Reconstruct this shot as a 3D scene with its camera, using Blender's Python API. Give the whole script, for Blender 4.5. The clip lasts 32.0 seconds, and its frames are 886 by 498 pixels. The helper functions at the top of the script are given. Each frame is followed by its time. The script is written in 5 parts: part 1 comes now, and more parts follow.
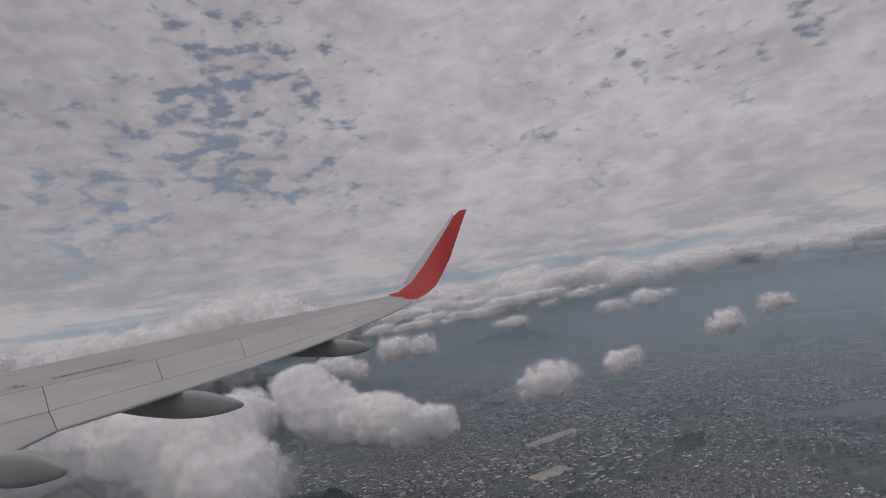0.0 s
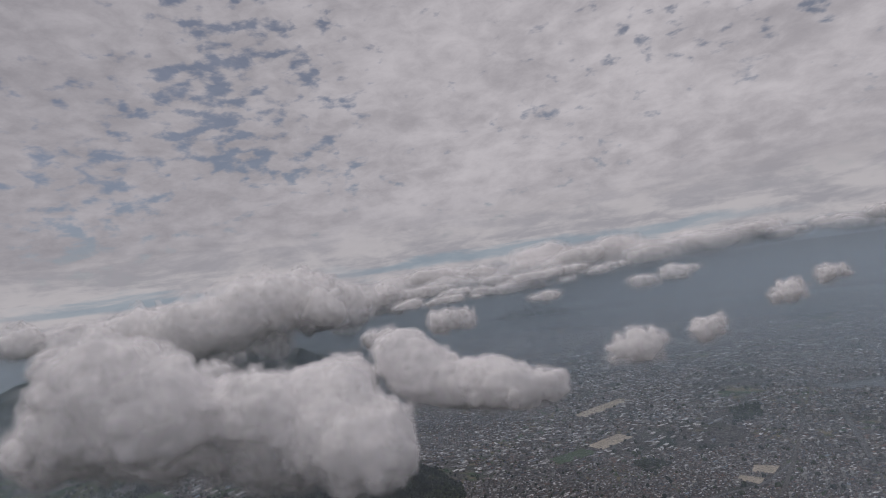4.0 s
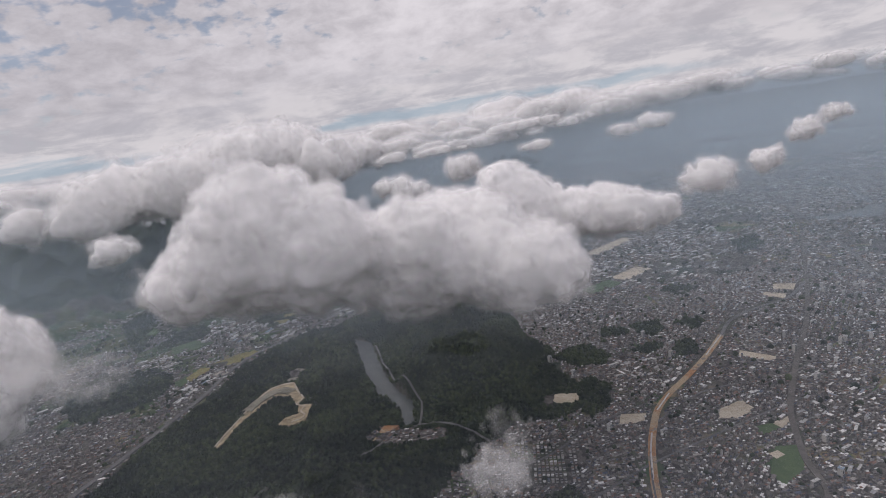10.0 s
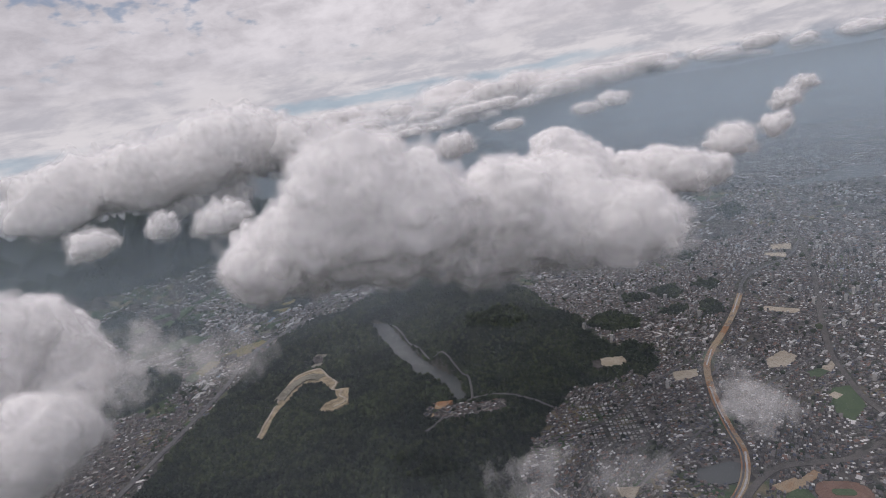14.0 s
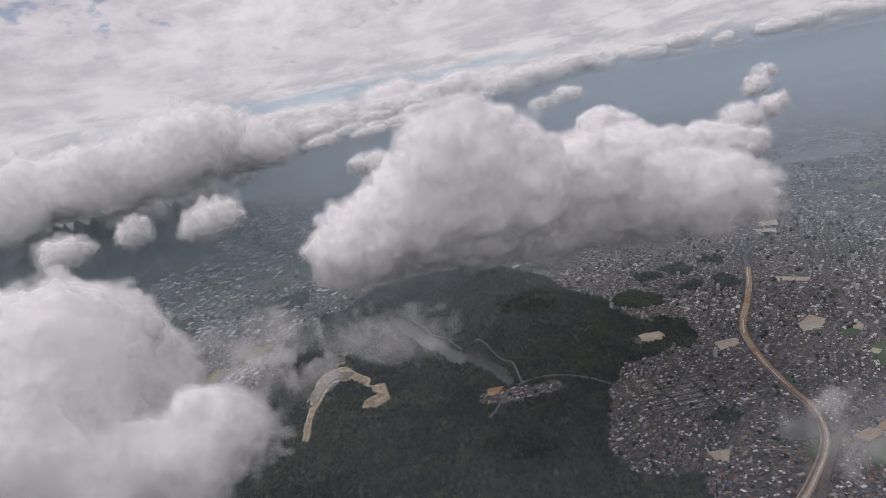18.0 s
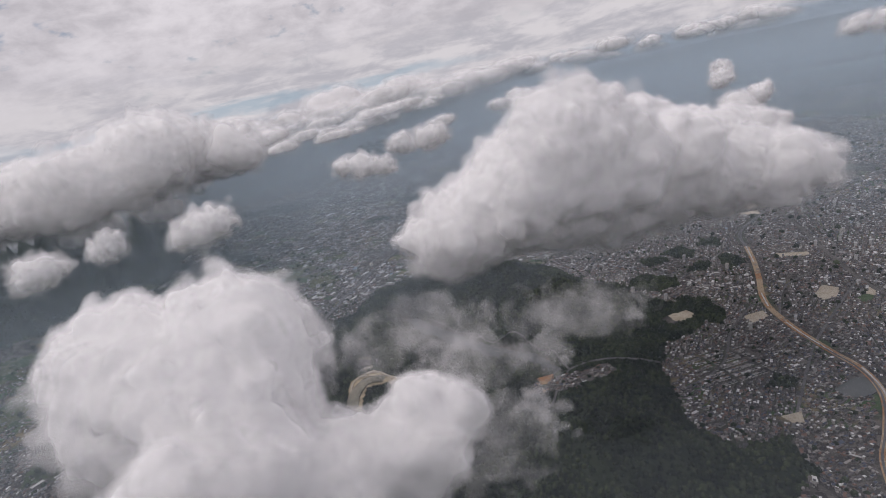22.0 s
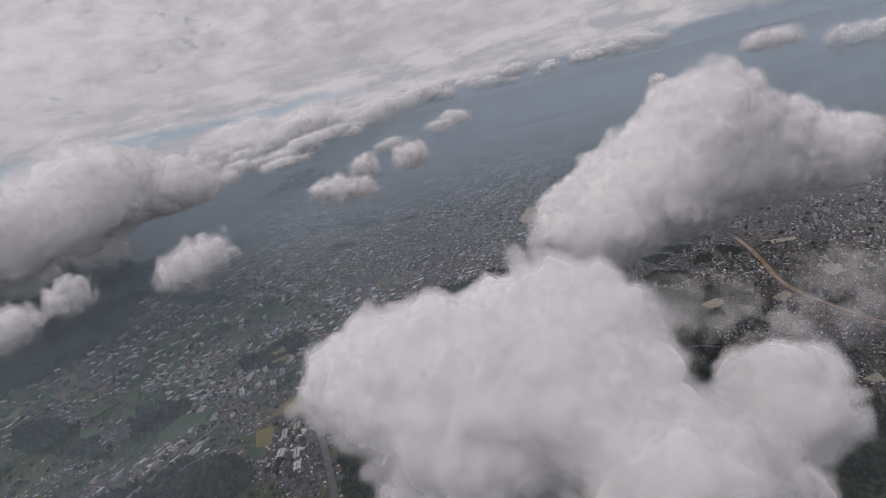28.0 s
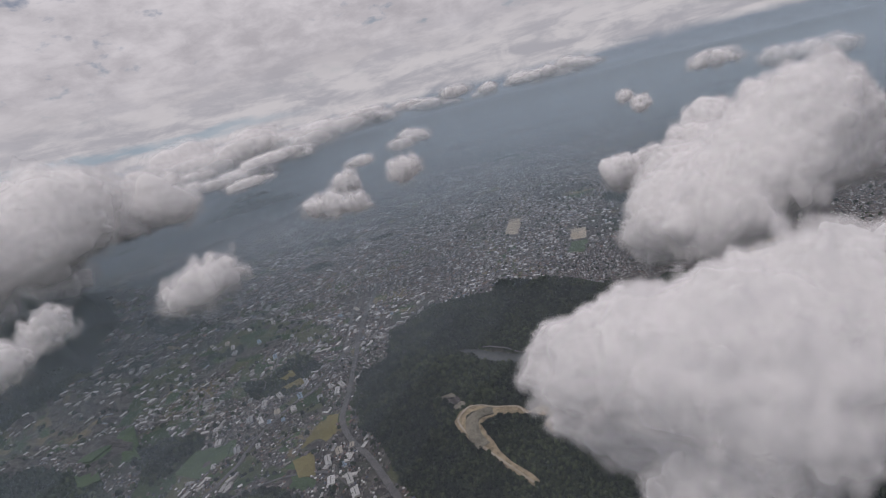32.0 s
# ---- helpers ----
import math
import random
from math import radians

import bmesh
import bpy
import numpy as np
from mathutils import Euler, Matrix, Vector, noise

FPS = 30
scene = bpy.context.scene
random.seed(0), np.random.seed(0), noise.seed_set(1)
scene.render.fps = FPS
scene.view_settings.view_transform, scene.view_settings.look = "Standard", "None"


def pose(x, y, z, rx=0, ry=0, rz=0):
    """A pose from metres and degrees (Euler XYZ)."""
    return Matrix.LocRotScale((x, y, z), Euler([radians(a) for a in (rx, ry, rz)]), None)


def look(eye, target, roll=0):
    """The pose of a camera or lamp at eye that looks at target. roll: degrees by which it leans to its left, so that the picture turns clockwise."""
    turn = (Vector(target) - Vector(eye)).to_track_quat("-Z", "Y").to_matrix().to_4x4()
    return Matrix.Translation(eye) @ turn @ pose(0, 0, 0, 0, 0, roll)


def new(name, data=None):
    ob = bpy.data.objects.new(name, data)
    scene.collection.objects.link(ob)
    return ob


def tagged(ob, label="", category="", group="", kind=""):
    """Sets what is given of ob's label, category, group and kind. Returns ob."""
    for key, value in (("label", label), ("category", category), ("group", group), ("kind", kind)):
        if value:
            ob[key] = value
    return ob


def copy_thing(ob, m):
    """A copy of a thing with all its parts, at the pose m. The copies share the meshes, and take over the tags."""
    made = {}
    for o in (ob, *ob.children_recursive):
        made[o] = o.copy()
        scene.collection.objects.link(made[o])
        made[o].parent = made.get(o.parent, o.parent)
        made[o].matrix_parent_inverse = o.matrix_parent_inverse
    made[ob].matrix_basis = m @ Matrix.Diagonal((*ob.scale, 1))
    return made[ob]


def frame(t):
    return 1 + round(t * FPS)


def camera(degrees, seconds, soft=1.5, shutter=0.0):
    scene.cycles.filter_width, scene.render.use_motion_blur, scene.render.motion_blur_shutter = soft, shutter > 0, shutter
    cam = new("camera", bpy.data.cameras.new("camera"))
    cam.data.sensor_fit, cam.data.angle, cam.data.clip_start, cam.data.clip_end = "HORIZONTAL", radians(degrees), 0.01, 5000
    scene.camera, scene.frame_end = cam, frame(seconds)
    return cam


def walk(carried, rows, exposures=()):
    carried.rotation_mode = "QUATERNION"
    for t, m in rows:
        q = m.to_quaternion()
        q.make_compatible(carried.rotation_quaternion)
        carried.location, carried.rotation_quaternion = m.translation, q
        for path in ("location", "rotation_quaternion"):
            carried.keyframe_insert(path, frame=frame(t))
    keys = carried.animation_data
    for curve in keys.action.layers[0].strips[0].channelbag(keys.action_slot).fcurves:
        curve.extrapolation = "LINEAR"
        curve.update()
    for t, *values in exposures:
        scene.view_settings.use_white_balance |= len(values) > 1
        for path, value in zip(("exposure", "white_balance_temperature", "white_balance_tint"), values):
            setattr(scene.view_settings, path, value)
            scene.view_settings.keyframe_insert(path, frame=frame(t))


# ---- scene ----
cam = camera(77.7, 32.0, soft=0.9)
# the landscape is laid out in flight lengths; one flight length is METRES long
METRES, EYE, TILT, LEAN, TURN = 600.0, 208.2, 4.74, 8.49, 0.0
ROWS = [
    (0.0, 0.0, 0.0, 0.0, 0.0, 0.0, -0.0),
    (0.5, -0.0132, 0.0008, -0.0022, 0.05, 0.04, 0.01),
    (1.0, -0.0273, 0.0012, -0.0045, 0.11, -0.1, -0.02),
    (1.5, -0.0409, 0.0024, -0.0067, 0.13, -0.08, -0.0),
    (2.0, -0.055, 0.0032, -0.0089, 0.17, -0.15, 0.02),
    (2.5, -0.0685, 0.0034, -0.0112, 0.18, -0.2, 0.01),
    (4.5, -0.1235, 0.0086, -0.0196, -0.08, -3.29, 0.04),
    (5.0, -0.1382, 0.0087, -0.0221, -0.3, -4.61, 0.09),
    (5.5, -0.1531, 0.0101, -0.0261, -0.62, -6.14, 0.05),
    (6.0, -0.1675, 0.0102, -0.03, -1.05, -7.6, -0.03),
    (6.5, -0.1823, 0.0111, -0.0315, -1.53, -9.46, 0.01),
    (7.0, -0.1976, 0.0128, -0.0343, -2.1, -11.14, -0.13),
    (7.5, -0.2127, 0.013, -0.0367, -2.71, -12.73, -0.1),
    (8.0, -0.2282, 0.0143, -0.0393, -3.35, -13.99, -0.24),
    (8.5, -0.2439, 0.0162, -0.0411, -4.08, -15.02, -0.3),
    (9.0, -0.259, 0.0171, -0.0436, -4.89, -15.72, -0.14),
    (9.5, -0.2746, 0.0187, -0.0461, -5.76, -16.25, 0.05),
    (10.0, -0.2894, 0.0204, -0.0485, -6.61, -16.62, 0.26),
    (10.5, -0.3044, 0.0227, -0.0505, -7.47, -16.85, 0.43),
    (11.0, -0.3199, 0.0253, -0.0527, -8.33, -17.04, 0.52),
    (11.5, -0.3351, 0.0278, -0.0547, -9.17, -17.22, 0.59),
    (12.0, -0.3507, 0.0308, -0.0571, -10.04, -17.38, 0.66),
    (12.5, -0.3666, 0.0334, -0.0598, -10.89, -17.61, 0.73),
    (13.0, -0.3819, 0.0375, -0.0625, -11.73, -17.78, 0.81),
    (13.5, -0.397, 0.0411, -0.0651, -12.5, -17.87, 0.88),
    (14.0, -0.4121, 0.0455, -0.0679, -13.29, -17.94, 0.96),
    (14.5, -0.4277, 0.0497, -0.0707, -14.09, -17.98, 0.99),
    (16.5, -0.4884, 0.072, -0.0818, -17.69, -17.78, 1.16),
    (17.0, -0.5034, 0.0771, -0.0841, -18.65, -17.84, 1.23),
    (17.5, -0.5181, 0.0823, -0.0858, -19.59, -17.91, 1.35),
    (18.0, -0.5329, 0.0885, -0.0882, -20.55, -17.85, 1.4),
    (18.5, -0.5476, 0.0942, -0.0899, -21.51, -17.74, 1.47),
    (19.0, -0.5624, 0.1009, -0.0911, -22.5, -17.82, 1.59),
    (19.5, -0.5761, 0.1069, -0.0928, -23.38, -17.84, 1.73),
    (20.0, -0.5902, 0.1136, -0.0955, -24.32, -17.76, 1.85),
    (20.5, -0.6043, 0.1209, -0.0967, -25.26, -17.69, 1.96),
    (21.0, -0.6179, 0.1282, -0.0986, -26.15, -17.65, 2.1),
    (21.5, -0.6316, 0.1353, -0.1019, -27.03, -17.47, 2.18),
    (22.0, -0.6455, 0.1432, -0.1026, -27.94, -17.35, 2.32),
    (22.5, -0.6587, 0.1517, -0.1043, -28.88, -17.05, 2.41),
    (23.0, -0.6717, 0.1597, -0.1064, -29.84, -16.78, 2.55),
    (23.5, -0.685, 0.1684, -0.1072, -30.85, -16.71, 2.7),
    (24.0, -0.698, 0.177, -0.1095, -31.81, -16.64, 2.82),
    (24.5, -0.7106, 0.1855, -0.1113, -32.73, -16.52, 2.99),
    (25.0, -0.7228, 0.1946, -0.1124, -33.62, -16.38, 3.19),
    (25.5, -0.7347, 0.2039, -0.1144, -34.46, -16.09, 3.34),
    (27.5, -0.7772, 0.2389, -0.1145, -37.84, -15.44, 4.17),
    (28.0, -0.7917, 0.2506, -0.1165, -38.8, -15.09, 4.16),
    (28.5, -0.8062, 0.2633, -0.1181, -39.82, -14.81, 4.16),
    (29.0, -0.8182, 0.2758, -0.1179, -40.8, -14.72, 4.23),
    (29.5, -0.8304, 0.2893, -0.1198, -41.77, -14.68, 4.27),
    (30.0, -0.843, 0.3023, -0.1218, -42.73, -14.63, 4.32),
    (30.5, -0.8545, 0.3155, -0.123, -43.61, -14.52, 4.4),
    (31.0, -0.8657, 0.3282, -0.1253, -44.41, -14.16, 4.47),
    (31.5, -0.875, 0.3411, -0.1271, -45.24, -13.7, 4.58),
    (32.0, -0.8853, 0.3533, -0.1288, -46.14, -13.3, 4.63),
]
EXPOSURES = [(0.0, -0.51, 6380, 16), (2.5, -0.50, 6380, 16), (5.0, -0.38, 6380, 16), (7, -0.14, 6380, 16), (9, 0.06, 6380, 16), (13, 0.16, 6380, 16), (20, 0.15, 6380, 16), (25, -0.04, 6380, 16), (29, -0.20, 6380, 16), (32, -0.16, 6380, 16)]
walk(cam, [(t, pose(0, 0, EYE, TILT, LEAN, TURN) @ pose(METRES * x, METRES * y, METRES * z, 90 + pitch, roll, yaw)) for t, x, y, z, yaw, pitch, roll in ROWS], EXPOSURES)
U = METRES
scene.cycles.transparent_max_bounces = 90
scene.cycles.max_bounces, scene.cycles.diffuse_bounces = 36, 28


# ---- node helpers ----
def nodes_of(owner):
    owner.use_nodes = True
    owner.node_tree.nodes.clear()
    return owner.node_tree


def add(tree, kind, props=None, **ins):
    n = tree.nodes.new(kind)
    for k, v in (props or {}).items():
        setattr(n, k, v)
    for k, v in ins.items():
        put(tree, n, k, v)
    return n


def put(tree, n, key, v):
    sock = n.inputs[int(key[1:])] if key[0] == "i" and key[1:].isdigit() else n.inputs[key.replace("_", " ")]
    if isinstance(v, bpy.types.NodeSocket):
        tree.links.new(v, sock)
    else:
        sock.default_value = v


def maths(tree, op, a, b=0.0, clamp=False):
    return add(tree, "ShaderNodeMath", {"operation": op, "use_clamp": clamp}, i0=a, i1=b).outputs[0]


def vmaths(tree, op, a, b=(0, 0, 0)):
    return add(tree, "ShaderNodeVectorMath", {"operation": op}, i0=a, i1=b).outputs[0]


def noise_of(tree, vec, scale, detail=4.0, rough=0.55, distort=0.0):
    return add(tree, "ShaderNodeTexNoise", Vector=vec, Scale=scale, Detail=detail, Roughness=rough, Distortion=distort).outputs[0]


def span(tree, v, lo, hi, a=0.0, b=1.0):
    n = add(tree, "ShaderNodeMapRange", {"interpolation_type": "SMOOTHSTEP"}, Value=v)
    for k, x in zip((1, 2, 3, 4), (lo, hi, a, b)):
        n.inputs[k].default_value = x
    return n.outputs[0]


def blend(tree, f, a, b):
    n = add(tree, "ShaderNodeMix", {"data_type": "RGBA"})
    for s, v in ((n.inputs[0], f), (n.inputs[6], a), (n.inputs[7], b)):
        if isinstance(v, bpy.types.NodeSocket):
            tree.links.new(v, s)
        else:
            s.default_value = (*v, 1) if isinstance(v, tuple) and len(v) == 3 else v
    return n.outputs[2]


# ---- sky: high broken overcast over blue, haze at the horizon ----
SUN_ELEVATION, SUN_AZIMUTH = radians(60), radians(288)
world = bpy.data.worlds.new("sky")
scene.world = world
w = nodes_of(world)
way = add(w, "ShaderNodeTexCoord").outputs["Generated"]
sep = add(w, "ShaderNodeSeparateXYZ", Vector=way)
sx, sy, up = sep.outputs
rise = maths(w, "ADD", maths(w, "MAXIMUM", up, 0.0), 0.15)
deck = add(w, "ShaderNodeCombineXYZ", X=maths(w, "DIVIDE", sx, rise), Y=maths(w, "DIVIDE", sy, rise)).outputs[0]
sky = add(w, "ShaderNodeTexSky", {"sky_type": "NISHITA", "sun_disc": False, "sun_elevation": SUN_ELEVATION, "sun_rotation": SUN_AZIMUTH, "altitude": 1500.0})
blue = vmaths(w, "MULTIPLY", sky.outputs[0], (0.075, 0.068, 0.060))
broad = noise_of(w, deck, 0.45, 3.0, 0.5, 0.3)
fleece = noise_of(w, deck, 1.9, 6.0, 0.55, 0.0)
ripple = noise_of(w, vmaths(w, "MULTIPLY", way, (1.0, 1.0, 1.9)), 21.0, 5.0, 0.60, 0.25)
tone = maths(w, "ADD", maths(w, "MULTIPLY", broad, 0.36), maths(w, "ADD", maths(w, "MULTIPLY", fleece, 0.28), maths(w, "MULTIPLY", ripple, 0.36)))
grey = blend(w, span(w, tone, 0.34, 0.64), (0.375, 0.365, 0.38), (0.60, 0.585, 0.595))


def towards(azimuth, elevation, inner, outer):
    """1 within inner degrees of a direction, fading to 0 at outer."""
    az, el = radians(azimuth), radians(elevation)
    d = add(w, "ShaderNodeVectorMath", {"operation": "DOT_PRODUCT"}, i0=way, i1=(math.sin(az) * math.cos(el), math.cos(az) * math.cos(el), math.sin(el))).outputs["Value"]
    return span(w, d, math.cos(radians(outer)), math.cos(radians(inner)))


# the deck is thinner and brighter to the north-east
grey = vmaths(w, "MULTIPLY", grey, blend(w, towards(42, 22, 6, 70), (0.95, 0.95, 0.955), (1.17, 1.165, 1.15)))
# thin places in the deck, where the blue shows through
thin = maths(w, "ADD", maths(w, "MULTIPLY", noise_of(w, deck, 0.9, 2.0, 0.5, 0.6), 0.35), maths(w, "MULTIPLY", noise_of(w, vmaths(w, "MULTIPLY", way, (1.0, 1.0, 2.0)), 27.0, 3.5, 0.52, 0.15), 0.65))
opening = maths(w, "MAXIMUM", towards(-16, 20, 2, 15), towards(-31, 9, 1, 10))
thin = maths(w, "SUBTRACT", thin, maths(w, "MULTIPLY", opening, 0.10))
hole = span(w, thin, 0.30, 0.43, 0.70, 0.0)
dome = blend(w, hole, grey, blue)
# far layers of cloud near the horizon, one above another, with a long clear gap
strata_at = add(w, "ShaderNodeCombineXYZ", X=maths(w, "MULTIPLY", sx, 1.6), Y=maths(w, "MULTIPLY", sy, 1.6), Z=maths(w, "MULTIPLY", up, 9.0)).outputs[0]
strata = noise_of(w, strata_at, 3.4, 6.0, 0.58, 0.4)
lumps_at = add(w, "ShaderNodeCombineXYZ", X=sx, Y=sy, Z=maths(w, "MULTIPLY", up, 2.6)).outputs[0]
lumps = noise_of(w, lumps_at, 16.0, 6.0, 0.6, 0.5)
heap = maths(w, "ADD", maths(w, "MULTIPLY", strata, 0.6), maths(w, "MULTIPLY", lumps, 0.4))
low = blend(w, span(w, heap, 0.40, 0.58), (0.42, 0.42, 0.44), (0.61, 0.595, 0.59))
dome = blend(w, span(w, up, 0.03, 0.15, 1.0, 0.0), dome, low)
wavy = maths(w, "ADD", up, maths(w, "MULTIPLY", maths(w, "SUBTRACT", noise_of(w, strata_at, 2.6, 6.0, 0.62, 0.4), 0.5), 0.075))
gap = maths(w, "MULTIPLY", span(w, wavy, 0.010, 0.024), span(w, wavy, 0.026, 0.040, 1.0, 0.0))
gap = maths(w, "MULTIPLY", gap, maths(w, "MAXIMUM", towards(10, 1, 12, 26), towards(-30, 3.4, 2, 12)))
dome = blend(w, maths(w, "MULTIPLY", gap, 0.65), dome, (0.27, 0.375, 0.44))
dome = blend(w, span(w, maths(w, "ADD", up, maths(w, "MULTIPLY", maths(w, "SUBTRACT", lumps, 0.5), 0.03)), -0.012, 0.010), (0.235, 0.275, 0.32), dome)
back = add(w, "ShaderNodeBackground", Color=dome, Strength=1.0)
w.links.new(back.outputs[0], add(w, "ShaderNodeOutputWorld").inputs[0])

sun_data = bpy.data.lights.new("sun", "SUN")
sun_data.energy, sun_data.angle, sun_data.color = 0.85, radians(28), (1.0, 0.945, 0.87)
sun = new("sun", sun_data)
sun.matrix_world = look(tuple(1000 * k for k in (math.sin(SUN_AZIMUTH) * math.cos(SUN_ELEVATION), math.cos(SUN_AZIMUTH) * math.cos(SUN_ELEVATION), math.sin(SUN_ELEVATION))), (0, 0, 0))


# ---- materials ----
def surface(name, color_of, rough=0.9, bump=None, metallic=0.0, specular=0.3):
    """A matte or glossy surface; color_of(tree) gives its colour, bump(tree) its fine relief."""
    m = bpy.data.materials.new(name)
    t = nodes_of(m)
    b = add(t, "ShaderNodeBsdfPrincipled", Roughness=rough, Metallic=metallic)
    b.inputs["Specular IOR Level"].default_value = specular
    c = color_of(t)
    if isinstance(c, tuple):
        b.inputs["Base Color"].default_value = (*c, 1)
    else:
        t.links.new(c, b.inputs["Base Color"])
    if bump:
        h, strength, dist = bump(t)
        t.links.new(add(t, "ShaderNodeBump", Height=h, Strength=strength, Distance=dist).outputs[0], b.inputs["Normal"])
    t.links.new(b.outputs[0], add(t, "ShaderNodeOutputMaterial").inputs[0])
    return m


def place(t):
    return add(t, "ShaderNodeTexCoord").outputs["Object"]


def mottled(dark, light, scale, fine=6.0, lo=0.35, hi=0.65):
    def f(t):
        p = place(t)
        a = noise_of(t, p, scale, 4.0)
        b = noise_of(t, p, scale * fine, 3.0)
        v = maths(t, "ADD", maths(t, "MULTIPLY", a, 0.6), maths(t, "MULTIPLY", b, 0.4))
        return blend(t, span(t, v, lo, hi), dark, light)
    return f


def ramp_random(stops, source):
    """Colours picked at random piece by piece."""
    def f(t):
        r = add(t, "ShaderNodeObjectInfo").outputs["Random"] if source == "object" else add(t, "ShaderNodeNewGeometry").outputs["Random Per Island"]
        ramp = add(t, "ShaderNodeValToRGB", Fac=r)
        cr = ramp.color_ramp
        cr.interpolation = "CONSTANT"
        while len(cr.elements) < len(stops):
            cr.elements.new(0.5)
        for e, (pos, c) in zip(cr.elements, stops):
            e.position, e.color = pos, (*c, 1)
        g = noise_of(t, place(t), 0.9, 3.0)
        return blend(t, maths(t, "MULTIPLY", g, 0.22), ramp.outputs[0], (0.16, 0.155, 0.15))
    return f


ROOFS = [(0.0, (0.045, 0.043, 0.046)), (0.22, (0.095, 0.090, 0.095)), (0.40, (0.165, 0.145, 0.135)), (0.54, (0.185, 0.105, 0.078)), (0.67, (0.055, 0.070, 0.110)), (0.74, (0.31, 0.29, 0.27)), (0.89, (0.72, 0.71, 0.70))]
WALLS = [(0.0, (0.26, 0.24, 0.22)), (0.35, (0.18, 0.165, 0.155)), (0.6, (0.40, 0.385, 0.37)), (0.85, (0.19, 0.16, 0.14))]
roof_mat = surface("house roofs", ramp_random(ROOFS, "island"), 0.7)
wall_mat = surface("house walls", ramp_random(WALLS, "island"), 0.9)
big_roof_mat = surface("large roofs", ramp_random([(0.0, (0.45, 0.45, 0.44)), (0.35, (0.30, 0.31, 0.32)), (0.6, (0.60, 0.60, 0.60)), (0.8, (0.22, 0.30, 0.38)), (0.9, (0.40, 0.36, 0.30))], "object"), 0.6)
big_wall_mat = surface("large walls", ramp_random([(0.0, (0.50, 0.48, 0.45)), (0.4, (0.40, 0.39, 0.38)), (0.7, (0.56, 0.55, 0.53))], "object"), 0.85)
tile_roof_mat = surface("tiled roofs", ramp_random(ROOFS, "object"), 0.7)
pale_roof_mat = surface("pale roofs", ramp_random([(0.0, (0.40, 0.395, 0.385)), (0.3, (0.26, 0.26, 0.265)), (0.55, (0.55, 0.545, 0.53)), (0.8, (0.20, 0.23, 0.27)), (0.86, (0.70, 0.69, 0.68))], "island"), 0.6)
glass_mat = surface("window bands", lambda t: (0.06, 0.07, 0.08), 0.15, specular=0.6)
def leaf_color(t):
    each = add(t, "ShaderNodeNewGeometry").outputs["Random Per Island"]
    dark_stand = blend(t, each, (0.008, 0.014, 0.010), (0.024, 0.035, 0.022))
    broad = blend(t, each, (0.018, 0.029, 0.015), (0.058, 0.076, 0.036))
    # noise-placed dark and light tree tones that also make up for weak relief shading
    stand = maths(t, "ADD", maths(t, "MULTIPLY", noise_of(t, place(t), 0.016, 3.0), 0.6), maths(t, "MULTIPLY", noise_of(t, place(t), 0.07, 4.0, 0.6), 0.4))
    return blend(t, span(t, stand, 0.42, 0.58), dark_stand, broad)


leaf_mat = surface("tree canopy", leaf_color, 0.95, specular=0.1)
road_mat = surface("asphalt", mottled((0.09, 0.09, 0.092), (0.15, 0.148, 0.145), 0.06), 0.9)
rail_mat = surface("railway ballast", mottled((0.085, 0.078, 0.072), (0.13, 0.12, 0.11), 0.08), 0.95)
track_mat = surface("brick-red cinder", mottled((0.15, 0.085, 0.060), (0.21, 0.125, 0.09), 0.1), 0.95)


def bare_earth(t):
    p = place(t)
    c = blend(t, span(t, noise_of(t, p, 0.030, 4.0, 0.6), 0.42, 0.58), (0.30, 0.150, 0.068), (0.35, 0.265, 0.17))
    c = blend(t, span(t, noise_of(t, p, 0.085, 4.0, 0.65, 0.6), 0.54, 0.66), c, (0.20, 0.175, 0.15))
    return blend(t, span(t, noise_of(t, p, 0.40, 3.0), 0.55, 0.70), c, (0.40, 0.35, 0.27))


earth_mat = surface("bare orange earth", bare_earth, 0.95)
sand_mat = surface("pale sandy ground", mottled((0.36, 0.31, 0.235), (0.50, 0.445, 0.36), 0.07), 0.95)
yard_mat = surface("disturbed ground", mottled((0.13, 0.125, 0.095), (0.27, 0.25, 0.20), 0.09, 7.0), 0.95)
concrete_mat = surface("pale concrete", mottled((0.40, 0.385, 0.36), (0.52, 0.50, 0.47), 0.08), 0.85)
quarry_mat = surface("quarried rock", mottled((0.17, 0.135, 0.085), (0.46, 0.385, 0.26), 0.16, 6.0), 0.95, lambda t: (noise_of(t, place(t), 0.3, 5.0), 0.6, 1.5))
grass_mat = surface("green playing field", mottled((0.040, 0.075, 0.030), (0.075, 0.115, 0.050), 0.05), 0.95)
yellow_mat = surface("ripening rice field", mottled((0.15, 0.135, 0.045), (0.22, 0.19, 0.075), 0.04), 0.95)
water_mat = surface("grey-green water", mottled((0.058, 0.068, 0.068), (0.085, 0.095, 0.094), 0.01), 0.22, specular=0.35)


